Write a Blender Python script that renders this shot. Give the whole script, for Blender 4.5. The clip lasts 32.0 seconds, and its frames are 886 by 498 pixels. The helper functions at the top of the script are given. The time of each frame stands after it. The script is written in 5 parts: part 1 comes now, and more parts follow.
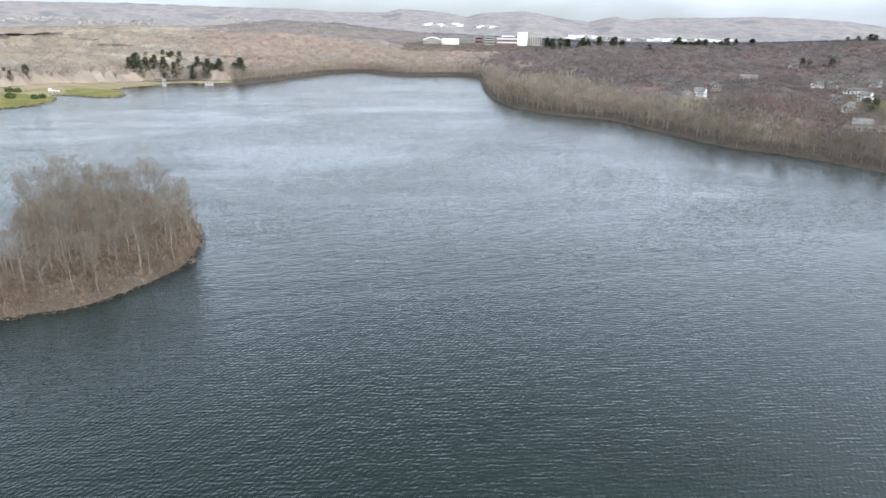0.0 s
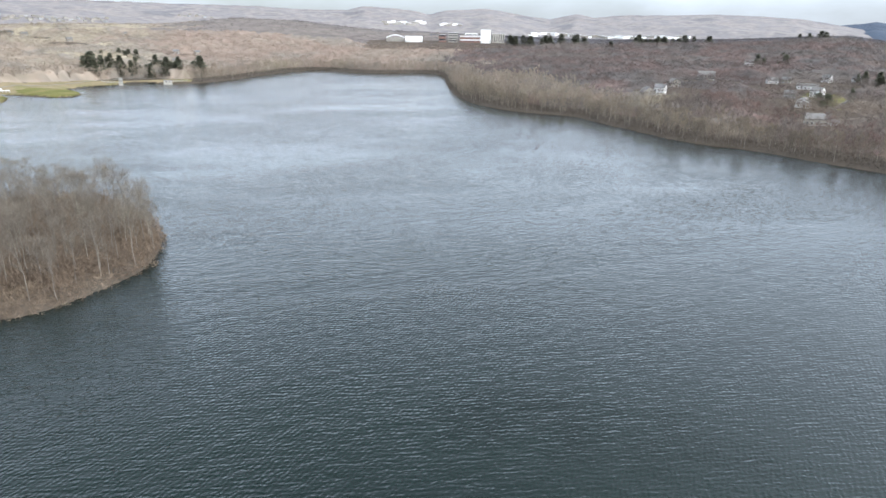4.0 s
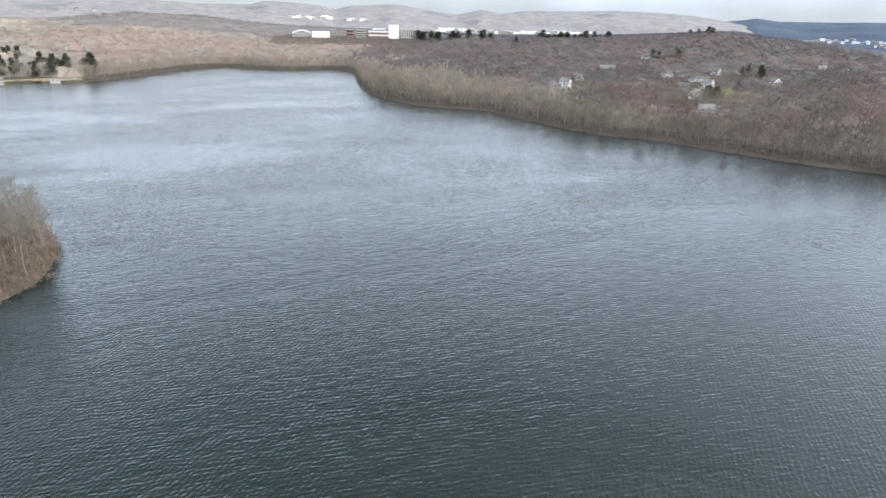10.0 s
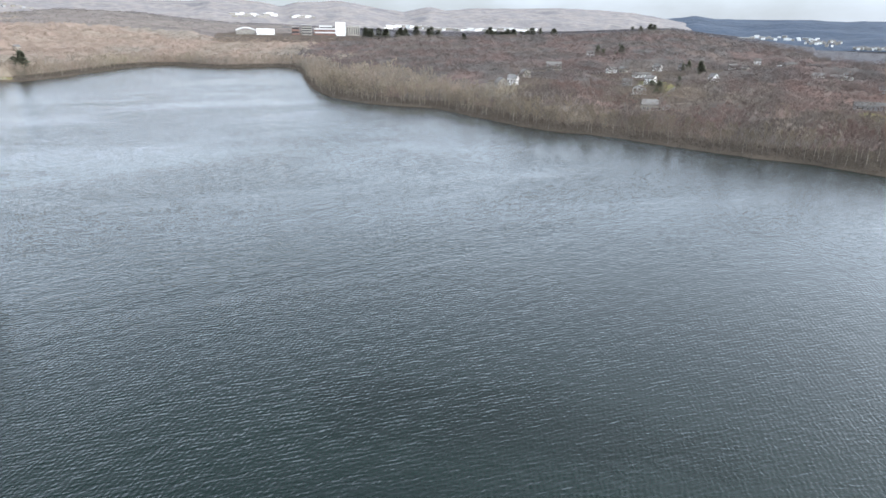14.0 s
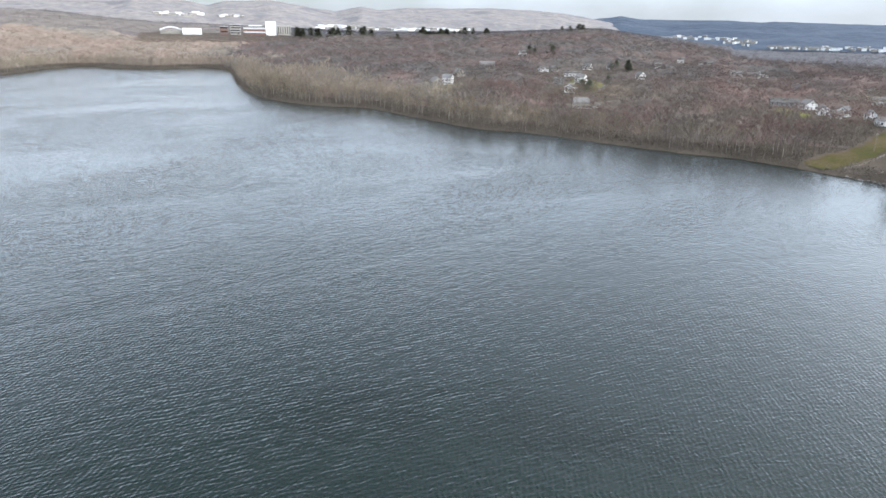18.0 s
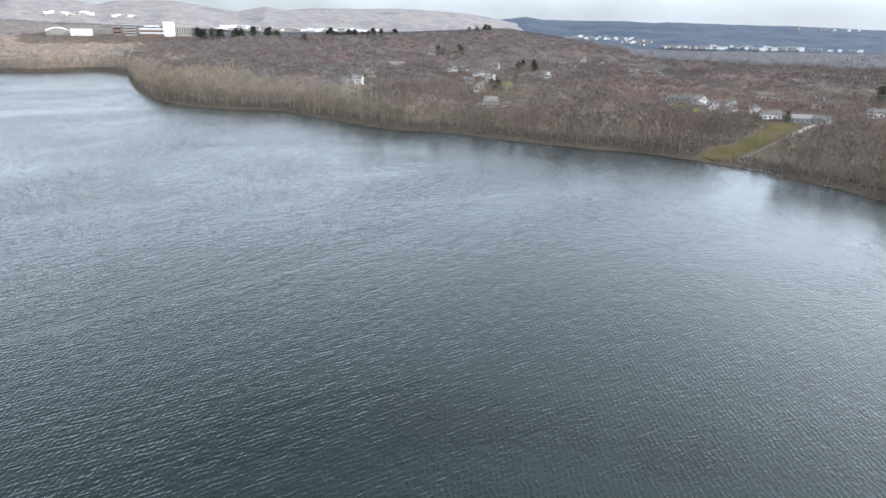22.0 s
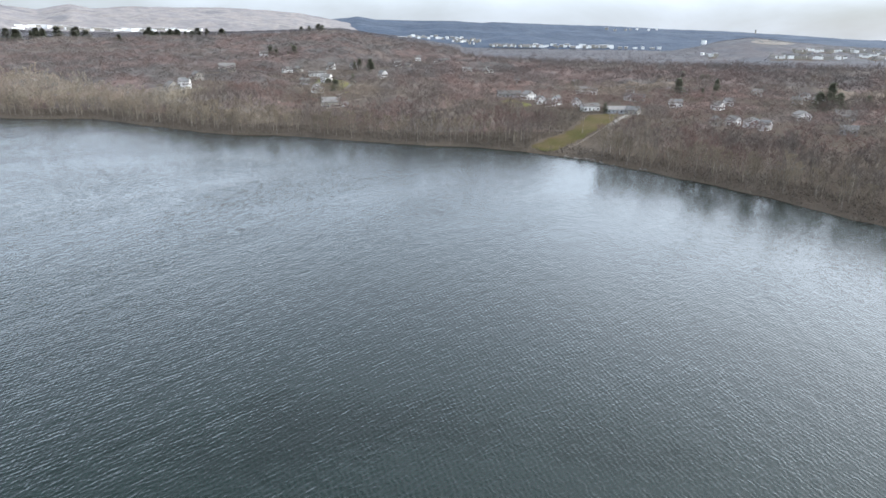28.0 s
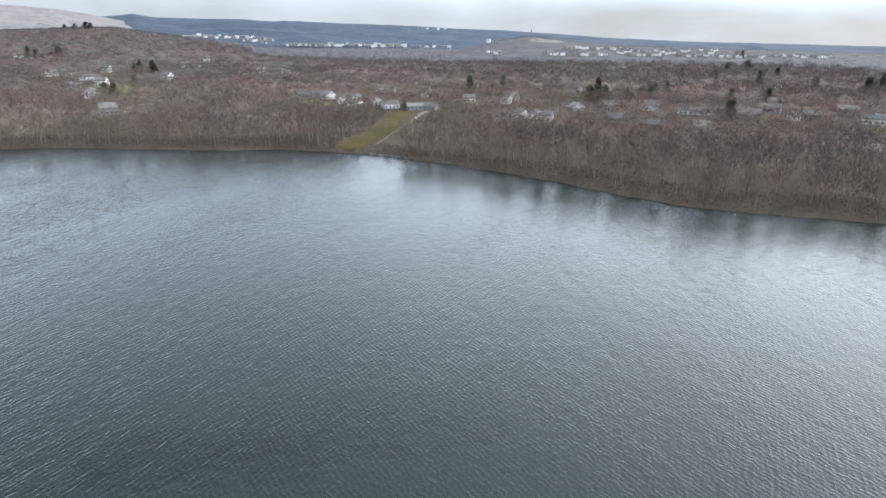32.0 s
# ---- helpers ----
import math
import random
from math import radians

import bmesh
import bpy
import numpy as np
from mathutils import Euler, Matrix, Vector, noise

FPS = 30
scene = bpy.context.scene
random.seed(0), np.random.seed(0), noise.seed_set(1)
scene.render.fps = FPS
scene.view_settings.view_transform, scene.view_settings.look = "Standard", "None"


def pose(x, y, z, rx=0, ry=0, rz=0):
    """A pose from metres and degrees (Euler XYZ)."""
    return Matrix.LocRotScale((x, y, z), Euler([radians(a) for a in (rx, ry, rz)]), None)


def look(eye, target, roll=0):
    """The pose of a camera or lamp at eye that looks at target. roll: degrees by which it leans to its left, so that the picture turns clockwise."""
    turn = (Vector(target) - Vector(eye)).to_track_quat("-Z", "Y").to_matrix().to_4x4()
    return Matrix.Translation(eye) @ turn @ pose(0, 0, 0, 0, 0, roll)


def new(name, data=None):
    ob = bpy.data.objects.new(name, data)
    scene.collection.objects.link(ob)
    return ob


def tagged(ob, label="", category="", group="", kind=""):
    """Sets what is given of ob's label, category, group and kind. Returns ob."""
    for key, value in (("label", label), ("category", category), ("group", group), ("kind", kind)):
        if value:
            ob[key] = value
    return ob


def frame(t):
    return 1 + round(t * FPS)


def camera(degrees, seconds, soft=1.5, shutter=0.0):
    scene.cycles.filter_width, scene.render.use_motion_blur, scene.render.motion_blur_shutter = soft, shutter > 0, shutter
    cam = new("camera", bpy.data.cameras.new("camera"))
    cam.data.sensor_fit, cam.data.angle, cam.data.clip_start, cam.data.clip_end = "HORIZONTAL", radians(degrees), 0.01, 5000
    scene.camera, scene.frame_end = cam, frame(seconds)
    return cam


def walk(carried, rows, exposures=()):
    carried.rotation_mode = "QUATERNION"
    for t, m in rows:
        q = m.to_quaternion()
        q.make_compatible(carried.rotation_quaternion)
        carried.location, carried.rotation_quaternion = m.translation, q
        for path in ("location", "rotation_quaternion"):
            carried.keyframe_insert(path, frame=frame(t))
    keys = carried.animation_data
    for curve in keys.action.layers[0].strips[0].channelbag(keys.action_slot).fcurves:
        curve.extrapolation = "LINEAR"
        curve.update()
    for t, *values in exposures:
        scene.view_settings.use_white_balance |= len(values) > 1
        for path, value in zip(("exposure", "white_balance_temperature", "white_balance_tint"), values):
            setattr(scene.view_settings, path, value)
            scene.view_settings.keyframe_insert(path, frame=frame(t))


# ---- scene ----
EYE = Vector((0.0, 0.0, 70.0))   # the camera hovers over the lake and turns; the water lies at z = 0


def bearing(az, el, d=1.0):
    """The point d metres along the ground from the eye, at a compass bearing from +y and a height angle."""
    a = radians(az)
    return EYE + Vector((d * math.sin(a), d * math.cos(a), d * math.tan(radians(el))))


# ---------------------------------------------------------------- camera
cam = camera(69.7, 32.0)
TURNS = [  # seconds, bearing, pitch, roll
    (0, -0.01, -18.58, 0.81), (1, 0.75, -18.64, 0.83), (2, 1.60, -18.66, 0.82), (3, 2.32, -18.70, 0.81), (3.5, 2.70, -18.72, 0.77), (5.5, 4.71, -18.82,
    0.75), (6, 5.47, -18.85, 0.73), (7, 6.77, -18.90, 0.75), (8, 8.17, -18.94, 0.78), (9, 9.66, -18.93, 0.79), (10, 10.94, -19.02, 0.79), (11, 12.20,
    -19.06, 0.82), (12, 13.43, -19.13, 0.80), (13, 14.54, -19.14, 0.75), (14, 15.41, -19.19, 0.77), (14.5, 15.83, -19.19, 0.70), (16.5, 18.66, -19.21,
    0.78), (17, 19.44, -19.19, 0.77), (18, 21.11, -19.14, 0.84), (19, 23.54, -19.06, 0.83), (20, 25.35, -19.02, 0.81), (21, 27.10, -19.00, 0.79), (22,
    28.89, -19.00, 0.78), (23, 30.96, -18.98, 0.79), (24, 33.07, -18.95, 0.75), (25, 35.48, -18.90, 0.76), (25.5, 36.85, -18.89, 0.76), (27.5, 41.68,
    -18.89, 0.65), (28, 42.98, -18.86, 0.67), (29, 47.10, -18.81, 0.73), (30, 51.45, -18.80, 0.73), (31, 55.96, -18.79, 0.75), (32, 60.43, -18.74, 0.72)]
walk(cam, [(t, look(EYE, bearing(a, p), r)) for t, a, p, r in TURNS],
     [(0, 0.1), (25.5, 0.12), (29, 0.1), (32, 0.0)])

# ---------------------------------------------------------------- light
SUN_AZ, SUN_EL = 130.0, 38.0
GLOW = 3.8
world = bpy.data.worlds.new("sky")
scene.world = world
world.use_nodes = True
wn, wl = world.node_tree.nodes, world.node_tree.links
wn.clear()
w_out, w_bg = wn.new("ShaderNodeOutputWorld"), wn.new("ShaderNodeBackground")
w_sky = wn.new("ShaderNodeTexSky")
w_sky.sky_type, w_sky.sun_disc = "NISHITA", False
w_sky.sun_elevation, w_sky.sun_rotation = radians(SUN_EL), radians(SUN_AZ)
w_sky.air_density, w_sky.dust_density, w_sky.ozone_density = 1.0, 0.8, 1.5
w_co, w_map = wn.new("ShaderNodeTexCoord"), wn.new("ShaderNodeMapping")
w_map.inputs["Scale"].default_value = (1.0, 1.0, 3.2)
w_noise, w_ramp, w_mix = wn.new("ShaderNodeTexNoise"), wn.new("ShaderNodeValToRGB"), wn.new("ShaderNodeMix")
w_noise.inputs["Scale"].default_value, w_noise.inputs["Detail"].default_value = 2.3, 7.0
w_noise.inputs["Roughness"].default_value, w_noise.inputs["Distortion"].default_value = 0.55, 0.35
w_ramp.color_ramp.elements[0].position, w_ramp.color_ramp.elements[1].position = 0.36, 0.62
w_ramp.color_ramp.elements[0].color, w_ramp.color_ramp.elements[1].color = (0.82, 0.82, 0.82, 1), (1, 1, 1, 1)
w_mix.data_type = "RGBA"
w_cloud = wn.new("ShaderNodeMix")
w_cloud.data_type, w_cloud.blend_type = "RGBA", "MIX"
w_cloud.inputs["Factor"].default_value = 0.85
w_cloud.inputs["B"].default_value = (5.75, 6.55, 7.75, 1)
# thin cloud lit up round the hidden sun, duller in the bank along the horizon
w_dot, w_pow, w_gain, w_sep, w_rise, w_glow, w_one, w_lit = (wn.new(k) for k in ("ShaderNodeVectorMath", "ShaderNodeMath", "ShaderNodeMath", "ShaderNodeSeparateXYZ",
                                                          "ShaderNodeMapRange", "ShaderNodeMath", "ShaderNodeMath", "ShaderNodeVectorMath"))
w_dot.operation, w_pow.operation, w_gain.operation, w_glow.operation, w_one.operation, w_lit.operation = "DOT_PRODUCT", "POWER", "MULTIPLY", "MULTIPLY", "ADD", "SCALE"
w_dot.inputs[1].default_value = (bearing(SUN_AZ, SUN_EL) - EYE).normalized()
w_pow.use_clamp, w_pow.inputs[1].default_value, w_gain.inputs[1].default_value = True, 1.5, GLOW
w_rise.inputs["From Min"].default_value, w_rise.inputs["From Max"].default_value = 0.03, 0.28
w_rise.interpolation_type = "SMOOTHSTEP"
w_one.inputs[1].default_value = 0.89
w_abs = wn.new("ShaderNodeMath")
w_abs.operation = "MAXIMUM"
w_abs.inputs[1].default_value = 0.0
wl.new(w_co.outputs["Generated"], w_dot.inputs[0])
wl.new(w_dot.outputs["Value"], w_abs.inputs[0])
wl.new(w_abs.outputs[0], w_pow.inputs[0])
wl.new(w_pow.outputs[0], w_gain.inputs[0])
wl.new(w_co.outputs["Generated"], w_sep.inputs[0])
wl.new(w_sep.outputs["Z"], w_rise.inputs["Value"])
wl.new(w_gain.outputs[0], w_glow.inputs[0])
wl.new(w_rise.outputs["Result"], w_glow.inputs[1])
w_over, w_sum, w_high = wn.new("ShaderNodeMapRange"), wn.new("ShaderNodeMath"), wn.new("ShaderNodeMath")
w_over.inputs["From Min"].default_value, w_over.inputs["From Max"].default_value = 0.015, 0.16
w_over.inputs["To Min"].default_value, w_over.inputs["To Max"].default_value = 0.0, 2.45
w_over.interpolation_type = "SMOOTHSTEP"
w_high.operation, w_sum.operation = "MULTIPLY_ADD", "ADD"
w_high.inputs[1].default_value = -3.5
wl.new(w_sep.outputs["Z"], w_over.inputs["Value"])
wl.new(w_sep.outputs["Z"], w_high.inputs[0])
wl.new(w_over.outputs["Result"], w_high.inputs[2])
wl.new(w_high.outputs[0], w_sum.inputs[0])
wl.new(w_glow.outputs[0], w_sum.inputs[1])
w_puff, w_puffs = wn.new("ShaderNodeMath"), wn.new("ShaderNodeMath")
w_puff.operation, w_puffs.operation = "MULTIPLY_ADD", "ADD"
w_puff.inputs[1].default_value, w_puff.inputs[2].default_value = 1.3, -0.65
wl.new(w_noise.outputs["Fac"], w_puff.inputs[0])
wl.new(w_sum.outputs[0], w_puffs.inputs[0])
wl.new(w_puff.outputs[0], w_puffs.inputs[1])
w_floor = wn.new("ShaderNodeMath")
w_floor.operation = "MAXIMUM"
w_floor.inputs[1].default_value = -0.5
wl.new(w_puffs.outputs[0], w_floor.inputs[0])
wl.new(w_floor.outputs[0], w_one.inputs[0])
wl.new(w_co.outputs["Generated"], w_map.inputs["Vector"])
wl.new(w_map.outputs["Vector"], w_noise.inputs["Vector"])
wl.new(w_noise.outputs["Fac"], w_ramp.inputs["Fac"])
wl.new(w_ramp.outputs["Color"], w_mix.inputs["Factor"])
wl.new(w_sky.outputs["Color"], w_mix.inputs["A"])
wl.new(w_sky.outputs["Color"], w_cloud.inputs["A"])
w_warm, w_near = wn.new("ShaderNodeMix"), wn.new("ShaderNodeMath")
w_warm.data_type, w_near.operation, w_near.use_clamp = "RGBA", "MULTIPLY", True
w_near.inputs[1].default_value = 0.2
w_warm.inputs["B"].default_value = (6.5, 6.8, 7.0, 1)
wl.new(w_glow.outputs[0], w_near.inputs[0])
wl.new(w_near.outputs[0], w_warm.inputs["Factor"])
wl.new(w_cloud.outputs["Result"], w_warm.inputs["A"])
wl.new(w_warm.outputs["Result"], w_lit.inputs[0])
wl.new(w_one.outputs[0], w_lit.inputs["Scale"])
wl.new(w_lit.outputs["Vector"], w_mix.inputs["B"])
wl.new(w_mix.outputs["Result"], w_bg.inputs["Color"])
w_bg.inputs["Strength"].default_value = 0.14
wl.new(w_bg.outputs["Background"], w_out.inputs["Surface"])

sun = new("sun", bpy.data.lights.new("sun", "SUN"))
sun.data.energy, sun.data.angle, sun.data.color = 2.3, radians(20), (1.0, 0.95, 0.88)
sun.matrix_world = look(bearing(SUN_AZ, SUN_EL, 3000), EYE)


# ---------------------------------------------------------------- materials
def material(name, colors, scale=1.0, rough=0.9, fine=None, bump=0.0, bump_scale=8.0, island=0.0, objects=0.0,
             metallic=0.0, stretch=(1, 1, 1), tone=0.0, glow=0.0, spread=(0.35, 0.65), specular=0.3):
    """A node material: colours laid out by noise at one scale, mottled at a finer one, varied by piece and by thing."""
    m = bpy.data.materials.new(name)
    m.use_nodes = True
    n, k = m.node_tree.nodes, m.node_tree.links
    b = n["Principled BSDF"]
    b.inputs["Roughness"].default_value, b.inputs["Metallic"].default_value = rough, metallic
    b.inputs["Specular IOR Level"].default_value = specular
    geo, mp = n.new("ShaderNodeNewGeometry"), n.new("ShaderNodeMapping")
    mp.inputs["Scale"].default_value = stretch
    k.new(geo.outputs["Position"], mp.inputs["Vector"])
    big = n.new("ShaderNodeTexNoise")
    big.inputs["Scale"].default_value, big.inputs["Detail"].default_value = scale, 4.0
    k.new(mp.outputs["Vector"], big.inputs["Vector"])
    ramp = n.new("ShaderNodeValToRGB")
    els = ramp.color_ramp.elements
    while len(els) < len(colors):
        els.new(0.5)
    for i, c in enumerate(colors):
        els[i].position = spread[0] + (spread[1] - spread[0]) * i / max(1, len(colors) - 1)
        els[i].color = (*c, 1)
    k.new(big.outputs["Fac"], ramp.inputs["Fac"])
    value = 1.0
    hsv = n.new("ShaderNodeHueSaturation")
    k.new(ramp.outputs["Color"], hsv.inputs["Color"])
    sums = []
    small = n.new("ShaderNodeTexNoise")
    small.inputs["Scale"].default_value, small.inputs["Detail"].default_value = fine or scale * 9, 5.0
    k.new(mp.outputs["Vector"], small.inputs["Vector"])
    sums.append((small.outputs["Fac"], 0.6))
    if island:
        sums.append((geo.outputs["Random Per Island"], island))
    if objects:
        info = n.new("ShaderNodeObjectInfo")
        sums.append((info.outputs["Random"], objects))
    if tone:
        attr = n.new("ShaderNodeAttribute")
        attr.attribute_name = "tone"
        sums.append((attr.outputs["Fac"], tone))
    last = None
    for out, amount in sums:
        a = n.new("ShaderNodeMath")
        a.operation = "MULTIPLY_ADD"
        a.inputs[1].default_value = amount
        k.new(out, a.inputs[0])
        if last is None:
            a.inputs[2].default_value = value - sum(s[1] for s in sums) / 2
        else:
            k.new(last, a.inputs[2])
        last = a.outputs[0]
    k.new(last, hsv.inputs["Value"])
    k.new(hsv.outputs["Color"], b.inputs["Base Color"])
    if bump:
        bp = n.new("ShaderNodeBump")
        bp.inputs["Strength"].default_value, bp.inputs["Distance"].default_value = 1.0, bump
        rel = n.new("ShaderNodeTexNoise")
        rel.inputs["Scale"].default_value, rel.inputs["Detail"].default_value = bump_scale, 5.0
        k.new(mp.outputs["Vector"], rel.inputs["Vector"])
        k.new(rel.outputs["Fac"], bp.inputs["Height"])
        k.new(bp.outputs["Normal"], b.inputs["Normal"])
    # self-glow, set on the far hills in place of haze
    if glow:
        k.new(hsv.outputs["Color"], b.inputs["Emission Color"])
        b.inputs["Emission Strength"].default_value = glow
    return m


M_LITTER = material("leaf_litter", [(0.078, 0.063, 0.05), (0.1, 0.081, 0.065), (0.085, 0.072, 0.06)], 0.02, specular=0.02, bump=0.3, bump_scale=0.6, fine=0.35)
M_TWIG = material("bare_twigs", [(0.16, 0.128, 0.103), (0.118, 0.102, 0.091), (0.162, 0.11, 0.096), (0.118, 0.102, 0.092), (0.165, 0.136, 0.11)],
                  0.007, specular=0.1, fine=0.03, island=0.06, tone=0.4, spread=(0.36, 0.64))
M_TWIG_HIGH = material("reddish_twigs", [(0.12, 0.101, 0.09), (0.097, 0.088, 0.083), (0.127, 0.091, 0.082), (0.093, 0.086, 0.082), (0.122, 0.097, 0.086)],
                       0.005, specular=0.1, fine=0.03, island=0.06, tone=0.4, spread=(0.36, 0.64))
M_TWIG_RUSSET = material("russet_twigs", [(0.212, 0.176, 0.145), (0.22, 0.17, 0.14), (0.195, 0.173, 0.148)], 0.006, specular=0.1, fine=0.03, island=0.06, tone=0.34)
M_TWIG_GREY = material("grey_hill_twigs", [(0.135, 0.118, 0.112), (0.155, 0.135, 0.122), (0.118, 0.106, 0.105)], 0.005, specular=0.1, fine=0.03, island=0.06, tone=0.34)
M_TWIG_TAN = material("tan_twigs", [(0.185, 0.15, 0.111), (0.155, 0.127, 0.096), (0.2, 0.163, 0.121)], 0.03, fine=0.12, island=0.25, objects=0.25, tone=0.5)
M_TWIG_ISLE = material("grey_twigs", [(0.15, 0.128, 0.102), (0.12, 0.102, 0.083), (0.145, 0.127, 0.1)], 0.03, fine=0.12, island=0.25, objects=0.25, tone=0.5)
# far woods: distance haze is put into the twig colour as blue-grey
M_TWIG_HAZE = material("haze_tinted_twigs", [(0.078, 0.075, 0.081), (0.066, 0.065, 0.074), (0.083, 0.075, 0.079), (0.064, 0.065, 0.075)], 0.004, fine=0.03, island=0.06, tone=0.3)
# tan western kind, also lightened: its sun patch is painted in, unlike M_TWIG
M_TWIG_WEST_LIT = material("western_twigs_sunlit", [(0.262, 0.226, 0.17), (0.22, 0.189, 0.15), (0.24, 0.195, 0.155), (0.195, 0.173, 0.148), (0.285, 0.246, 0.183)], 0.006, specular=0.1, fine=0.03, island=0.06, tone=0.36, spread=(0.36, 0.64))
M_BRUSH = material("dry_brush", [(0.098, 0.083, 0.067), (0.12, 0.101, 0.081), (0.085, 0.074, 0.062)], 0.05, fine=0.4, island=0.2, tone=0.5)
M_BRUSH_ISLE = material("russet_brush", [(0.155, 0.112, 0.078), (0.128, 0.094, 0.068), (0.168, 0.128, 0.092)], 0.06, fine=0.4, island=0.15, tone=0.5)
M_BARK = material("grey_bark", [(0.125, 0.107, 0.09), (0.175, 0.152, 0.127), (0.235, 0.21, 0.18)], 0.08, fine=2.5, island=0.5, objects=0.3)
M_BARK_PALE = material("pale_bark", [(0.14, 0.12, 0.098), (0.2, 0.175, 0.145), (0.31, 0.28, 0.24)], 0.08, fine=2.5, island=0.7)
M_NEEDLE = material("pine_needles", [(0.062, 0.068, 0.044), (0.08, 0.083, 0.052), (0.102, 0.102, 0.068)], 0.1, fine=0.8, island=0.7)
M_BUSH = material("bush_leaves", [(0.06, 0.09, 0.03), (0.09, 0.11, 0.04)], 0.2, fine=1.5, island=0.6)
M_GRASS = material("grass", [(0.103, 0.105, 0.031), (0.136, 0.130, 0.048), (0.171, 0.144, 0.065)], 0.035, specular=0.05, fine=0.5, bump=0.1, bump_scale=2.0)
M_MEADOW = material("worn_meadow", [(0.05, 0.052, 0.019), (0.07, 0.061, 0.026), (0.09, 0.069, 0.039)], 0.04, specular=0.02, fine=0.5, bump=0.1, bump_scale=2.0)
M_STRAW = material("dry_grass", [(0.232, 0.184, 0.107), (0.194, 0.154, 0.085), (0.162, 0.147, 0.062)], 0.05, fine=0.6, bump=0.1, bump_scale=2.0)
M_STONE = material("pale_stone", [(0.252, 0.240, 0.216), (0.312, 0.294, 0.264)], 0.3, fine=2.0, bump=0.05, bump_scale=4.0, objects=0.2)
M_ROCK = material("shore_rock", [(0.132, 0.120, 0.108), (0.252, 0.240, 0.222)], 0.4, fine=2.5, bump=0.1, bump_scale=3.0, objects=0.6)
M_WHITE = material("white_siding", [(0.73, 0.73, 0.71), (0.8, 0.8, 0.78)], 0.4, fine=1.2, objects=0.12, rough=0.6)
M_BEIGE = material("beige_siding", [(0.252, 0.234, 0.203), (0.300, 0.275, 0.236)], 0.3, fine=1.2, objects=0.35, rough=0.7)
M_GREY = material("grey_siding", [(0.26, 0.27, 0.28), (0.34, 0.34, 0.34)], 0.3, fine=1.2, objects=0.3, rough=0.7)
M_BRICK = material("red_brick", [(0.150, 0.092, 0.075), (0.190, 0.115, 0.095)], 0.3, fine=2.0, objects=0.2)
M_ROOF = material("grey_shingle", [(0.112, 0.112, 0.112), (0.165, 0.161, 0.158)], 0.4, fine=3.0, objects=0.5, bump=0.03, bump_scale=5.0)
M_ROOF_PALE = material("pale_shingle", [(0.144, 0.139, 0.135), (0.180, 0.171, 0.162)], 0.4, fine=3.0, objects=0.4, bump=0.03, bump_scale=5.0)
M_MEMBRANE = material("white_roof_membrane", [(0.546, 0.546, 0.546), (0.624, 0.624, 0.624)], 0.05, fine=0.4, rough=0.5)
M_TRIM = material("white_trim", [(0.504, 0.504, 0.504), (0.576, 0.576, 0.576)], 0.5, rough=0.5)
M_PANE = material("window_glass", [(0.02, 0.025, 0.03), (0.04, 0.045, 0.05)], 0.4, rough=0.08, specular=0.6)
M_DOOR = material("painted_door", [(0.12, 0.06, 0.05), (0.2, 0.18, 0.16)], 0.2, rough=0.5)
M_ASPHALT = material("asphalt", [(0.1, 0.1, 0.1), (0.15, 0.145, 0.14)], 0.1, fine=1.5)
M_GRAVEL = material("gravel", [(0.176, 0.163, 0.142), (0.218, 0.202, 0.176)], 0.2, fine=2.0)
M_WOOD = material("weathered_wood", [(0.16, 0.13, 0.1), (0.26, 0.22, 0.18)], 0.8, fine=4.0, objects=0.3)
M_STEEL = material("galvanised_steel", [(0.4, 0.41, 0.42), (0.5, 0.5, 0.5)], 0.5, rough=0.45, metallic=0.8)
# haze, sun patch and cloud shade are painted in by colour and glow
M_HILL_PALE = material("bare_hills_painted_haze", [(0.125, 0.12, 0.127), (0.2, 0.182, 0.174), (0.15, 0.142, 0.147), (0.188, 0.171, 0.166)], 0.005, fine=0.035, glow=0.19, spread=(0.36, 0.64), bump=8.0, bump_scale=0.03)
M_HILL_BLUE = material("ridge_painted_haze", [(0.028, 0.043, 0.07), (0.038, 0.053, 0.079), (0.032, 0.048, 0.076)], 0.004, fine=0.02, glow=0.28, spread=(0.4, 0.6), bump=8.0, bump_scale=0.03)
M_QUARRY = material("quarry_face", [(0.15, 0.13, 0.108), (0.2, 0.18, 0.155)], 0.03, fine=0.2, bump=1.0, bump_scale=0.1)


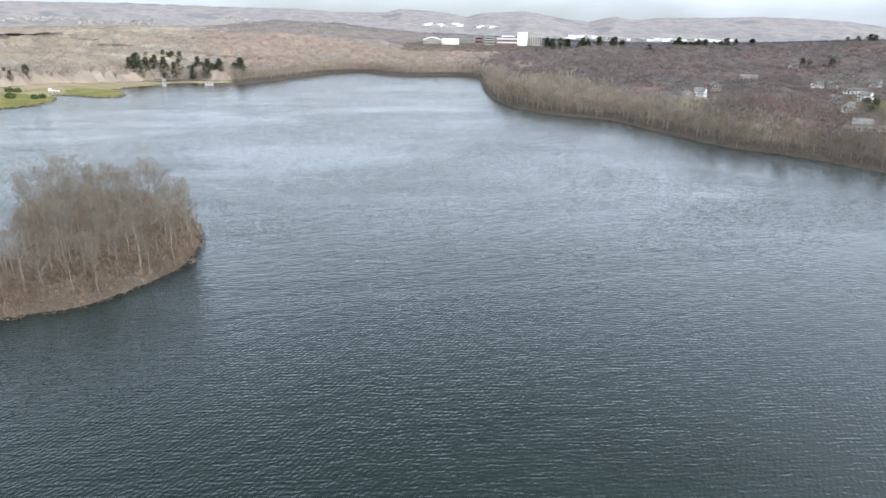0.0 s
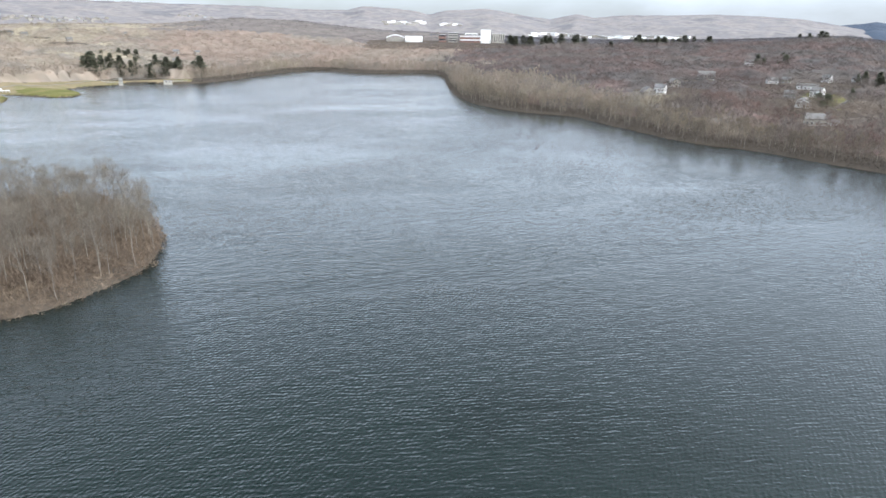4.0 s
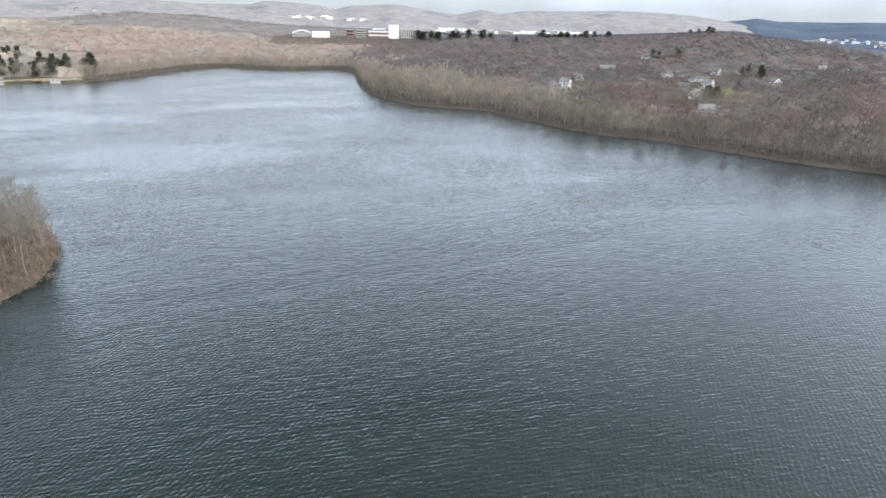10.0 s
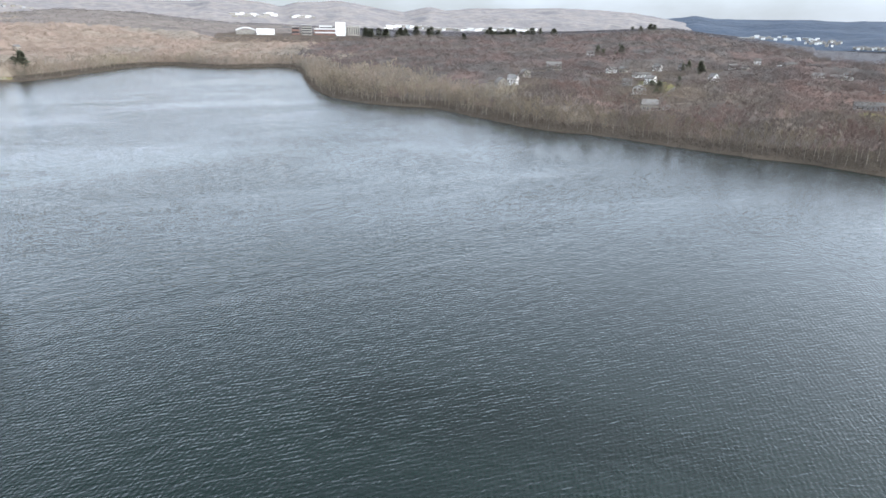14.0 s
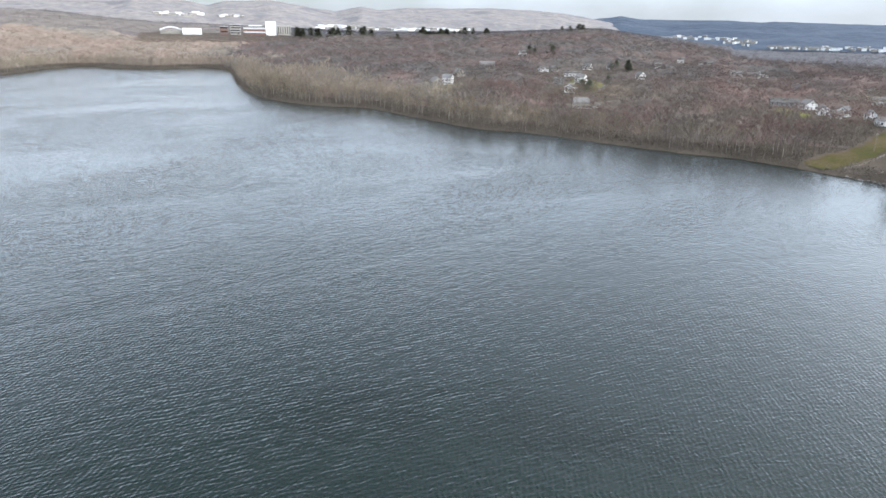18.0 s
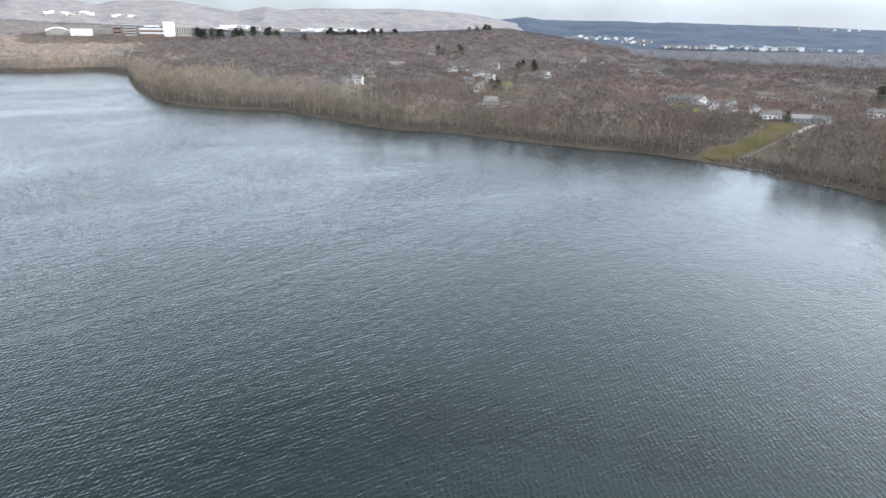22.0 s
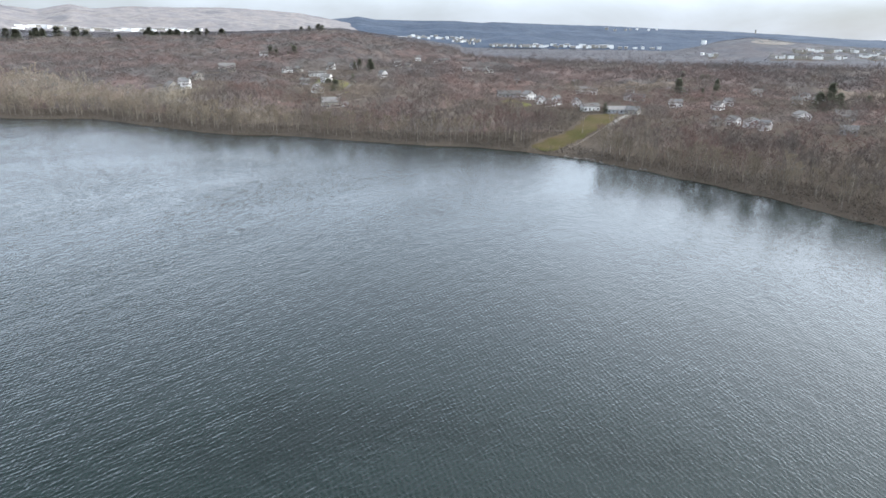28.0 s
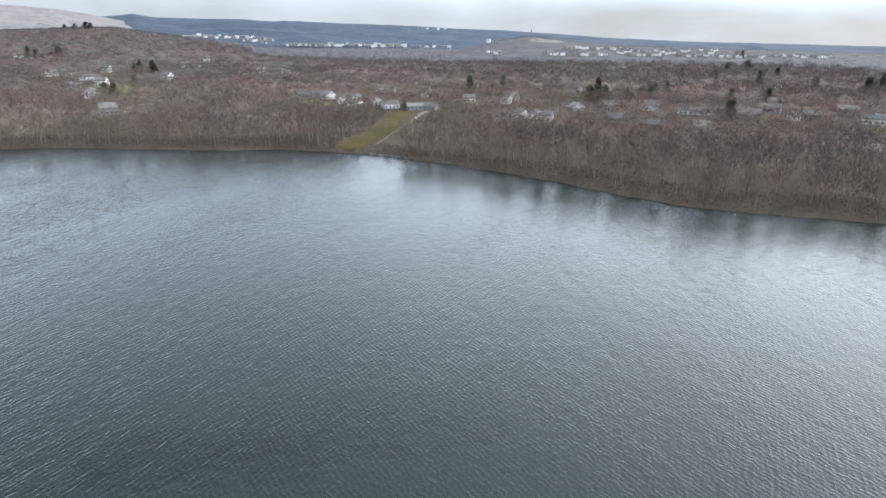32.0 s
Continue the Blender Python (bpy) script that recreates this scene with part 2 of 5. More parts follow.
def water_material():
    """Dark lake water: clear coat of ripples at two scales, calmer streaks, and a faint green-grey body colour."""
    m = bpy.data.materials.new("lake_water")
    m.use_nodes = True
    n, k = m.node_tree.nodes, m.node_tree.links
    b = n["Principled BSDF"]
    b.inputs["Base Color"].default_value = (0.005, 0.0115, 0.01, 1)
    b.inputs["IOR"].default_value = 1.333
    geo = n.new("ShaderNodeNewGeometry")

    def ripples(turn, scale, detail, distortion, rough=0.5):
        mp, t = n.new("ShaderNodeMapping"), n.new("ShaderNodeTexNoise")
        mp.inputs["Rotation"].default_value = (0, 0, radians(turn))
        mp.vector_type = "TEXTURE"
        mp.inputs["Scale"].default_value = scale
        k.new(geo.outputs["Position"], mp.inputs["Vector"])
        k.new(mp.outputs["Vector"], t.inputs["Vector"])
        t.inputs["Scale"].default_value, t.inputs["Detail"].default_value = 1.0, detail
        t.inputs["Distortion"].default_value, t.inputs["Roughness"].default_value = distortion, rough
        return t.outputs["Fac"]

    def math_node(op, a, c):
        x = n.new("ShaderNodeMath")
        x.operation = op
        for i, v in enumerate((a, c)):
            if isinstance(v, float):
                x.inputs[i].default_value = v
            else:
                k.new(v, x.inputs[i])
        return x.outputs[0]

    def train(turn, length, bend, grain):
        """Bands of crests of one wavelength, bent by noise."""
        mp, t = n.new("ShaderNodeMapping"), n.new("ShaderNodeTexWave")
        mp.vector_type = "TEXTURE"
        mp.inputs["Rotation"].default_value = (0, 0, radians(turn + 90))
        k.new(geo.outputs["Position"], mp.inputs["Vector"])
        k.new(mp.outputs["Vector"], t.inputs["Vector"])
        t.wave_type, t.bands_direction, t.wave_profile = "BANDS", "X", "SIN"
        t.inputs["Scale"].default_value, t.inputs["Distortion"].default_value = 0.314 / length, bend
        t.inputs["Detail"].default_value, t.inputs["Detail Scale"].default_value, t.inputs["Detail Roughness"].default_value = 2.0, grain, 0.55
        return t.outputs["Fac"]

    patches = ripples(30.0, (3.8, 2.3, 1), 2.0, 0.4)
    gaps = ripples(80.0, (3.4, 2.1, 1), 2.0, 0.4)
    waves = math_node("MULTIPLY", train(4.0, 1.2, 5.0, 1.8), math_node("SUBTRACT", patches, 0.18))
    cross = math_node("MULTIPLY", train(62.0, 1.05, 6.0, 1.8), math_node("SUBTRACT", gaps, 0.2))
    chop = ripples(38.0, (1.0, 0.65, 1), 2.0, 0.3)
    swell = math_node("ADD", ripples(30.0, (14.0, 6.0, 1), 1.0, 0.3), math_node("MULTIPLY", ripples(20.0, (6.5, 2.4, 1), 1.0, 0.4), 0.9))
    gusts = ripples(12.0, (170.0, 70.0, 1), 3.0, 1.0)
    power = n.new("ShaderNodeMapRange")
    power.inputs["From Min"].default_value, power.inputs["From Max"].default_value = 0.35, 0.65
    power.inputs["To Min"].default_value, power.inputs["To Max"].default_value = 0.68, 1.28
    k.new(gusts, power.inputs["Value"])
    def ridges(turn, scale, distortion):
        """Short steep crests: the folds of a stretched noise."""
        fold = math_node("ABSOLUTE", math_node("SUBTRACT", ripples(turn, scale, 1.0, distortion), 0.5), 0.0)
        return math_node("SUBTRACT", 1.0, math_node("MULTIPLY", fold, 2.0))

    crests = math_node("ADD", math_node("MULTIPLY", ridges(0.0, (5.0, 1.5, 1), 0.25), 0.105), math_node("MULTIPLY", ridges(20.0, (2.6, 0.85, 1), 0.25), 0.05))
    height = math_node("ADD", math_node("ADD", math_node("ADD", crests, math_node("MULTIPLY", waves, 0.075)), math_node("MULTIPLY", cross, 0.1)), math_node("ADD", math_node("MULTIPLY", swell, 0.13), math_node("MULTIPLY", chop, 0.035)))
    sep, lee = n.new("ShaderNodeSeparateXYZ"), n.new("ShaderNodeMapRange")
    k.new(geo.outputs["Position"], sep.inputs[0])
    lee.inputs["From Min"].default_value, lee.inputs["From Max"].default_value = 30.0, 200.0
    lee.inputs["To Min"].default_value, lee.inputs["To Max"].default_value = 1.0, 0.75
    k.new(math_node("SUBTRACT", sep.outputs["X"], math_node("MULTIPLY", sep.outputs["Y"], 0.28)), lee.inputs["Value"])
    height = math_node("MULTIPLY", math_node("MULTIPLY", height, power.outputs["Result"]), lee.outputs["Result"])
    bp = n.new("ShaderNodeBump")
    bp.inputs["Strength"].default_value, bp.inputs["Distance"].default_value = 1.0, 1.0
    k.new(height, bp.inputs["Height"])
    k.new(bp.outputs["Normal"], b.inputs["Normal"])
    gloss = n.new("ShaderNodeMapRange")
    gloss.inputs["From Min"].default_value, gloss.inputs["From Max"].default_value = 0.45, 1.25
    gloss.inputs["To Min"].default_value, gloss.inputs["To Max"].default_value = 0.08, 0.11
    k.new(math_node("MULTIPLY", power.outputs["Result"], lee.outputs["Result"]), gloss.inputs["Value"])
    k.new(gloss.outputs["Result"], b.inputs["Roughness"])
    return m


M_WATER = water_material()


# ---------------------------------------------------------------- mesh helpers
def mesh_np(name, verts, faces, mats, index=None, smooth=False, tone=None):
    """A mesh from arrays of vertices and triangles."""
    me = bpy.data.meshes.new(name)
    verts, faces = np.asarray(verts, np.float32), np.asarray(faces, np.int32)
    me.vertices.add(len(verts))
    me.vertices.foreach_set("co", verts.ravel())
    me.loops.add(faces.size)
    me.loops.foreach_set("vertex_index", faces.ravel())
    me.polygons.add(len(faces))
    me.polygons.foreach_set("loop_start", np.arange(0, faces.size, faces.shape[1], dtype=np.int32))
    me.polygons.foreach_set("loop_total", np.full(len(faces), faces.shape[1], np.int32))
    if index is not None:
        me.polygons.foreach_set("material_index", np.asarray(index, np.int32))
    if smooth:
        me.polygons.foreach_set("use_smooth", np.ones(len(faces), bool))
    if tone is not None:
        me.attributes.new("tone", "FLOAT", "POINT").data.foreach_set("value", np.asarray(tone, np.float32))
    me.update()
    for m in mats:
        me.materials.append(m)
    return me


def bm_mesh(name, bm, mat):
    me = bpy.data.meshes.new(name)
    bm.to_mesh(me)
    bm.free()
    me.materials.append(mat)
    return me


def part(name, me, parent, label="", at=None):
    """Links a mesh as one part under a thing or under a part."""
    ob = new(name, me)
    ob.parent = parent
    if at is not None:
        ob.matrix_basis = at
    return tagged(ob, label)


def thing(name, label, category, m, group="", kind=""):
    ob = new(name)
    ob.empty_display_size = 0.5
    ob.matrix_basis = m
    return tagged(ob, label, category, group, kind)


def box_bm(boxes, bevel=0.0):
    """Boxes (x0, y0, z0, x1, y1, z1) joined into one bmesh, their edges bevelled."""
    bm = bmesh.new()
    for x0, y0, z0, x1, y1, z1 in boxes:
        bmesh.ops.create_cube(bm, size=1.0, matrix=Matrix.LocRotScale(((x0 + x1) / 2, (y0 + y1) / 2, (z0 + z1) / 2), None, (x1 - x0, y1 - y0, z1 - z0)))
    if bevel:
        bmesh.ops.bevel(bm, geom=bm.edges[:], offset=bevel, segments=1, affect="EDGES")
    return bm


def box_mesh(name, mat, *boxes, bevel=0.0):
    return bm_mesh(name, box_bm(boxes, bevel), mat)


# ---------------------------------------------------------------- plan: lake, island, land
def rounded(points, rounds=2):
    """A closed outline with its corners cut twice (Chaikin)."""
    p = np.array(points, float)
    for _ in range(rounds):
        q = np.roll(p, -1, 0)
        p = np.stack([0.75 * p + 0.25 * q, 0.25 * p + 0.75 * q], 1).reshape(-1, 2)
    return p


EAST_SHORE = [(33, 1229), (62, 1119), (52, 885), (58, 713), (84, 634), (112, 601), (149, 580), (156, 546), (176, 482), (194, 428), (222, 406),
              (250, 350), (276, 305), (295, 282), (306, 252), (313, 216), (311, 178), (307, 140), (303, 110), (289, 70), (285, 32), (292, 0), (300, -35)]
SOUTH_SHORE = [(335, -130), (300, -270), (120, -340), (-150, -330), (-400, -210), (-540, 50), (-570, 300), (-500, 480)]
WEST_SHORE = [(-408, 591), (-396, 622), (-402, 680), (-452, 738), (-421, 727), (-362, 705), (-362, 751), (-416, 805), (-404, 853), (-378, 880),
              (-392, 926), (-345, 923), (-318, 898), (-286, 924), (-255, 1026), (-221, 1203), (-165, 1296), (-123, 1209), (-44, 1176)]
LAKE = rounded(EAST_SHORE + SOUTH_SHORE + WEST_SHORE)
ISLAND = rounded([(-150, 136), (-113, 147), (-101, 153), (-95, 160), (-86, 172), (-83, 188), (-84, 206), (-92, 228), (-108, 250), (-128, 268),
                  (-148, 276), (-168, 268), (-172, 250), (-158, 228), (-140, 205), (-136, 185), (-148, 165), (-165, 150)])


def outline_distance(x, y, outline):
    """The distance to an outline, positive inside it."""
    a, b = outline, np.roll(outline, -1, 0)
    best, inside = np.full(x.shape, 1e9), np.zeros(x.shape, bool)
    for (ax, ay), (bx, by) in zip(a, b):
        dx, dy = bx - ax, by - ay
        f = np.clip(((x - ax) * dx + (y - ay) * dy) / (dx * dx + dy * dy + 1e-9), 0, 1)
        best = np.minimum(best, (x - ax - f * dx) ** 2 + (y - ay - f * dy) ** 2)
        if abs(dy) > 1e-9:
            inside ^= ((ay > y) != (by > y)) & (x < dx * (y - ay) / dy + ax)
    return np.sqrt(best) * np.where(inside, 1, -1)


def wobble(x, y, size):
    """Smooth uneven relief of about -1 to 1."""
    u, v = x / size, y / size
    return (np.sin(u * 1.7 + 1.3 * np.sin(v * 1.1)) + np.sin(v * 1.9 + 1.1 * np.sin(u * 1.3 + 2)) + np.sin((u + v) * 1.3 + 4) * 0.7 + np.sin((u - v) * 3.1 + 1) * 0.4) / 3.1


def shore_distance(x, y):
    """Metres from the water's edge: positive on land."""
    return np.maximum(-outline_distance(x, y, LAKE), outline_distance(x, y, ISLAND)) + 1.6 * wobble(x, y, 9.0)


def ease(v):
    v = np.clip(v, 0, 1)
    return v * v * (3 - 2 * v)


RISE_AZ = [-180, -60, -34, -26, -20, -14, -9, -6, -3, 3, 8, 15, 20, 26, 31, 34, 38, 43, 48, 60, 180]
RISE_Z = [40, 60, 64, 72, 76, 97, 92, 79, 69, 60, 53, 43, 45, 51, 62, 66, 46, 24, 8, 6, 10]


HILL_AZ = [61.5, 63.5, 65, 67.5, 69, 71, 74, 80, 88, 96, 105, 120]
HILL_Z = [0, 20, 45, 66, 58, 46, 34, 25, 20, 14, 10, 0]


VALLEY_AZ = [38, 42.7, 47, 54.8, 60, 75, 92, 101]   # where the plain drops away behind the eastern suburb
VALLEY_D = [1950, 1560, 1180, 1020, 1020, 1080, 1120, 1120]


def land_from(x, y, s):
    d, az = np.hypot(x, y), np.degrees(np.arctan2(x, y))
    near = 0.1 + 1.5 * (1 - np.exp(-s / 1.6)) + 15.5 * (1 - np.exp(-np.maximum(s - 6, 0) / 220)) * np.where(d < 300, np.where(x < 0, 0.3, 1), 1)
    near += 1.5 * wobble(x, y, 70.0) * ease(s / 80)
    top = np.interp(az, RISE_AZ, RISE_Z)
    far = np.where(top > 20, top + 3 * wobble(x, y, 260.0), 7 + 2.5 * wobble(x, y, 260.0))
    z = near + (far - near) * ease(np.minimum((d - 780) / 1100, s / 750))
    valley = 70 - 0.0038 * d
    z = np.where(az < 46, z + (np.minimum(valley, z) - z) * ease((d - 2150) / 700), z)
    z = z + np.interp(az, HILL_AZ, HILL_Z) * ease((d - 2200) / 700) * (1 - ease((d - 3300) / 700))
    z = z - 17 * ease((d - np.interp(az, VALLEY_AZ, VALLEY_D)) / 300) * ease((az - 38) / 6)
    return np.where(s > 0, z, np.maximum(-5, 0.35 * s))


def land(x, y):
    x, y = np.asarray(x, float), np.asarray(y, float)
    return land_from(x, y, shore_distance(x, y))


def spot(az, el):
    """Where the line of sight at a bearing and height angle first meets the land."""
    d = np.geomspace(150, 4600, 1500)
    a = radians(az)
    z = land(d * math.sin(a), d * math.cos(a))
    under = np.nonzero((z > 70 + d * math.tan(radians(el))) & (z > 0.2))[0]
    n = under[0] if len(under) else len(d) - 1
    return Vector((d[n] * math.sin(a), d[n] * math.cos(a), z[n]))


def polar_sheet(az, d, height, drop=0.0):
    """Vertices and quads of a sheet laid out by bearing and distance."""
    A, D = np.meshgrid(np.radians(az), d, indexing="ij")
    x, y = D * np.sin(A), D * np.cos(A)
    z = height(x, y) - drop
    i = np.arange(A.size).reshape(A.shape)
    faces = np.stack([i[:-1, :-1], i[:-1, 1:], i[1:, 1:], i[1:, :-1]], -1).reshape(-1, 4)[:, ::-1]
    return np.stack([x, y, z], -1).reshape(-1, 3), faces


az_steps = np.concatenate([np.arange(-180, -42, 3.0), np.arange(-42, 104, 0.6), np.arange(104, 180.1, 3.0)])
d_steps = np.concatenate([np.geomspace(60, 1300, 200), np.geomspace(1330, 4950, 55)])
gv, gf = polar_sheet(az_steps, d_steps, land)
ground = tagged(new("ground", mesh_np("ground", gv, gf, [M_LITTER], smooth=True)), "brown leaf-covered ground rising from the lake shore", "ground", kind="structure")

wx, wy = np.meshgrid(np.linspace(-720, 460, 60), np.linspace(-460, 1400, 94), indexing="ij")
wi = np.arange(wx.size).reshape(wx.shape)
wf = np.stack([wi[:-1, :-1], wi[1:, :-1], wi[1:, 1:], wi[:-1, 1:]], -1).reshape(-1, 4)
water = tagged(new("water", mesh_np("water", np.stack([wx, wy, 0 * wx], -1).reshape(-1, 3), wf, [M_WATER])), "dark rippled lake water with pale wind streaks", "lake", kind="structure")

# far hills: one backdrop painted sunlit and pale, one painted blue with haze
PALE_AZ = [-60, -33, -25, -18, -12.7, -9, -5.2, -4, -3, 0, 1.7, 3, 6.6, 9.9, 11.8, 14, 15.4, 18, 21.8, 24.2, 27.7, 30.6, 33, 36, 40]
PALE_EL = [1.8, 1.88, 2.03, 1.93, 1.93, 1.73, 1.75, 2.05, 2.05, 1.83, 1.49, 1.82, 2.0, 1.45, 1.22, 1.66, 1.36, 1.59, 1.57, 1.66, 1.54, 1.35, 0.95, 0.4, -0.6]
BLUE_AZ = [28, 32, 34.6, 35.6, 37, 40.8, 43.6, 46, 47, 52.3, 56.6, 61.4, 65.6, 70, 74, 80, 100, 120]
BLUE_EL = [0.2, 0.8, 1.0, 1.15, 0.9, 0.86, 0.88, 0.74, 0.82, 0.66, 0.6, 0.38, 0.27, 0.05, -0.2, -0.4, -0.6, -0.7]


def hill_height(az_list, el_list, d0, d1):
    def height(x, y):
        d, az = np.hypot(x, y), np.degrees(np.arctan2(x, y))
        crest = 70 + d1 * np.tan(np.radians(np.interp(az, az_list, el_list)))
        f = (d - d0) / (d1 - d0)
        z = -6 + (crest + 6) * np.where(f < 1, np.clip(f, 0, 1) ** 0.8, 1 - 0.6 * ease((f - 1) * 2.5))
        z = z + 15 * wobble(x, y, 120.0) * np.clip(f * (1 - f) * 4, 0, 1) + 2.2 * wobble(x, y, 37.0)
        return np.where((az < az_list[0]) | (az > az_list[-1]) | (d < d0), -20, z)
    return height


PALE = hill_height(PALE_AZ, PALE_EL, 3100, 4350)
BLUE = hill_height(BLUE_AZ, BLUE_EL, 3400, 4650)


def hills(name, height, az0, az1, d0, d1, mat, label):
    v, f = polar_sheet(np.arange(az0 + 0.1, az1, 0.3), np.linspace(d0 + 1, d1 + 250, 46), height)
    return tagged(new(name, mesh_np(name, v, f, [mat], smooth=True)), label, "hills", kind="structure")


def far_spot(az, el):
    """As spot(), with the far hills counted as land."""
    d = np.geomspace(300, 4600, 2500)
    a = radians(az)
    x, y = d * math.sin(a), d * math.cos(a)
    z = np.maximum(np.maximum(land(x, y), PALE(x, y)), BLUE(x, y))
    under = np.nonzero((z > 70 + d * math.tan(radians(el))) & (z > 0.2))[0]
    n = under[0] if len(under) else len(d) - 1
    return Vector((x[n], y[n], z[n]))


hills("backdrop_blue", BLUE, BLUE_AZ[0], BLUE_AZ[-1], 3400, 4650, M_HILL_BLUE, "distant wooded ridge painted blue with haze and cloud shade")
hills("backdrop_pale", PALE, PALE_AZ[0], PALE_AZ[-1], 3100, 4350, M_HILL_PALE, "distant bare wooded hills painted pale with sun and haze")


# ---------------------------------------------------------------- trees
def tube(path, radii, sides):
    """Vertices and triangles of a tapered tube along a path."""
    vs, fs = [], []
    for n, (p, r) in enumerate(zip(path, radii)):
        q = path[min(n + 1, len(path) - 1)] - path[max(n - 1, 0)]
        q = q / (np.linalg.norm(q) + 1e-9)
        u = np.cross(q, (0.3, 0.9, 0.2))
        u = u / np.linalg.norm(u)
        w = np.cross(q, u)
        for k in range(sides):
            a = 2 * math.pi * k / sides
            vs.append(p + r * (math.cos(a) * u + math.sin(a) * w))
    for n in range(len(path) - 1):
        for k in range(sides):
            a, b = n * sides + k, n * sides + (k + 1) % sides
            fs += [(a, b, b + sides), (a, b + sides, a + sides)]
    return np.array(vs), np.array(fs)


def bare_tree(rng, h, reach, limbs, twigs, twig_w, twig_l, sides=5, lean=0.6, low=0.3, stout=1.0):
    """A leafless tree: (wood vertices, triangles), (twig vertices, triangles). Twigs are thin blades set along the limbs."""
    wood_v, wood_f, count = [], [], 0

    def add(v, f):
        nonlocal count
        wood_v.append(v)
        wood_f.append(f + count)
        count += len(v)

    bend = rng.normal(0, lean, 2)
    zs = np.linspace(0, h * 0.86, 5)
    stem = np.array([(bend[0] * (z / h) ** 2 + rng.normal(0, 0.12), bend[1] * (z / h) ** 2 + rng.normal(0, 0.12), z - 0.4) for z in zs])
    r0 = stout * (0.009 * h + 0.04)
    add(*tube(stem, r0 * np.array([1.15, 0.85, 0.62, 0.4, 0.12]), sides))
    seats = []
    for i in range(limbs):
        f = low + (0.92 - low) * (i + rng.random()) / limbs
        a = i * 2.4 + rng.normal(0, 0.4)
        k = min(3.99, f * 4.65)
        p = stem[int(k)] + (stem[int(k) + 1] - stem[int(k)]) * (k - int(k))
        size = reach * (1.15 - 0.75 * f) * rng.uniform(0.75, 1.2)
        out = np.array([math.cos(a), math.sin(a), 0.0])
        mid = p + out * size * 0.5 + np.array([0, 0, size * rng.uniform(0.35, 0.7)])
        end = p + out * size * rng.uniform(0.8, 1.05) + np.array([0, 0, size * rng.uniform(0.9, 1.6)])
        end[2] = min(end[2], h * rng.uniform(0.9, 1.0))
        add(*tube(np.array([p, mid, end]), r0 * np.array([0.36, 0.2, 0.05]) * (1.2 - 0.6 * f), 3))
        seats.append((p, mid, end))
    seats.append((stem[2], stem[3], stem[4] + (0, 0, h * 0.1)))
    which = rng.integers(0, len(seats), twigs)
    f = rng.random(twigs) ** 0.6
    S = np.array(seats)[which]
    base = np.where((f < 0.5)[:, None], S[:, 0] + (S[:, 1] - S[:, 0]) * (2 * f)[:, None], S[:, 1] + (S[:, 2] - S[:, 1]) * (2 * f - 1)[:, None])
    base = base + rng.normal(0, 0.05 * reach, (twigs, 3))
    way = rng.normal(0, 1, (twigs, 3)) + np.array([0, 0, 0.75])
    out = base - np.array([0, 0, h * 0.55])
    way = way + 0.9 * out / (np.linalg.norm(out, axis=1, keepdims=True) + 0.1)
    way /= np.linalg.norm(way, axis=1, keepdims=True)
    length = twig_l * rng.uniform(0.55, 1.35, twigs)[:, None]
    side = np.cross(way, rng.normal(0, 1, (twigs, 3)))
    side /= np.linalg.norm(side, axis=1, keepdims=True) + 1e-6
    w = twig_w * rng.uniform(0.6, 1.4, twigs)[:, None]
    tv = np.stack([base - side * w, base + side * w, base + way * length], 1).reshape(-1, 3)
    tv[:, 2] = np.maximum(tv[:, 2], 0.3)
    return (np.concatenate(wood_v), np.concatenate(wood_f)), (tv, np.arange(len(tv)).reshape(-1, 3))


def clump(rng, h, reach, blades, blade_w, blade_l, depth=0.42, loose=0.22, low=0.35):
    """A far crown: short twig blades standing out all over a rounded dome."""
    way = rng.normal(0, 1, (blades, 3))
    way[:, 2] = np.abs(way[:, 2]) * 1.1 - low
    way /= np.linalg.norm(way, axis=1, keepdims=True)
    base = way * np.array([reach, reach, depth * h]) * rng.uniform(0.5, 0.95, (blades, 1)) + np.array([0, 0, (1 - depth) * h])
    out = way + np.array([0, 0, 0.25])
    way = way * 0.6 + rng.normal(0, 0.65, (blades, 3)) + np.array([0, 0, 0.3])
    way /= np.linalg.norm(way, axis=1, keepdims=True)
    side = np.cross(out + rng.normal(0, loose, (blades, 3)), way)
    side /= np.linalg.norm(side, axis=1, keepdims=True) + 1e-6
    w, length = blade_w * rng.uniform(0.6, 1.4, blades)[:, None], blade_l * rng.uniform(0.6, 1.3, blades)[:, None]
    tv = np.stack([base - side * w, base + side * w, base + way * length], 1).reshape(-1, 3)
    return tv, np.arange(len(tv)).reshape(-1, 3)


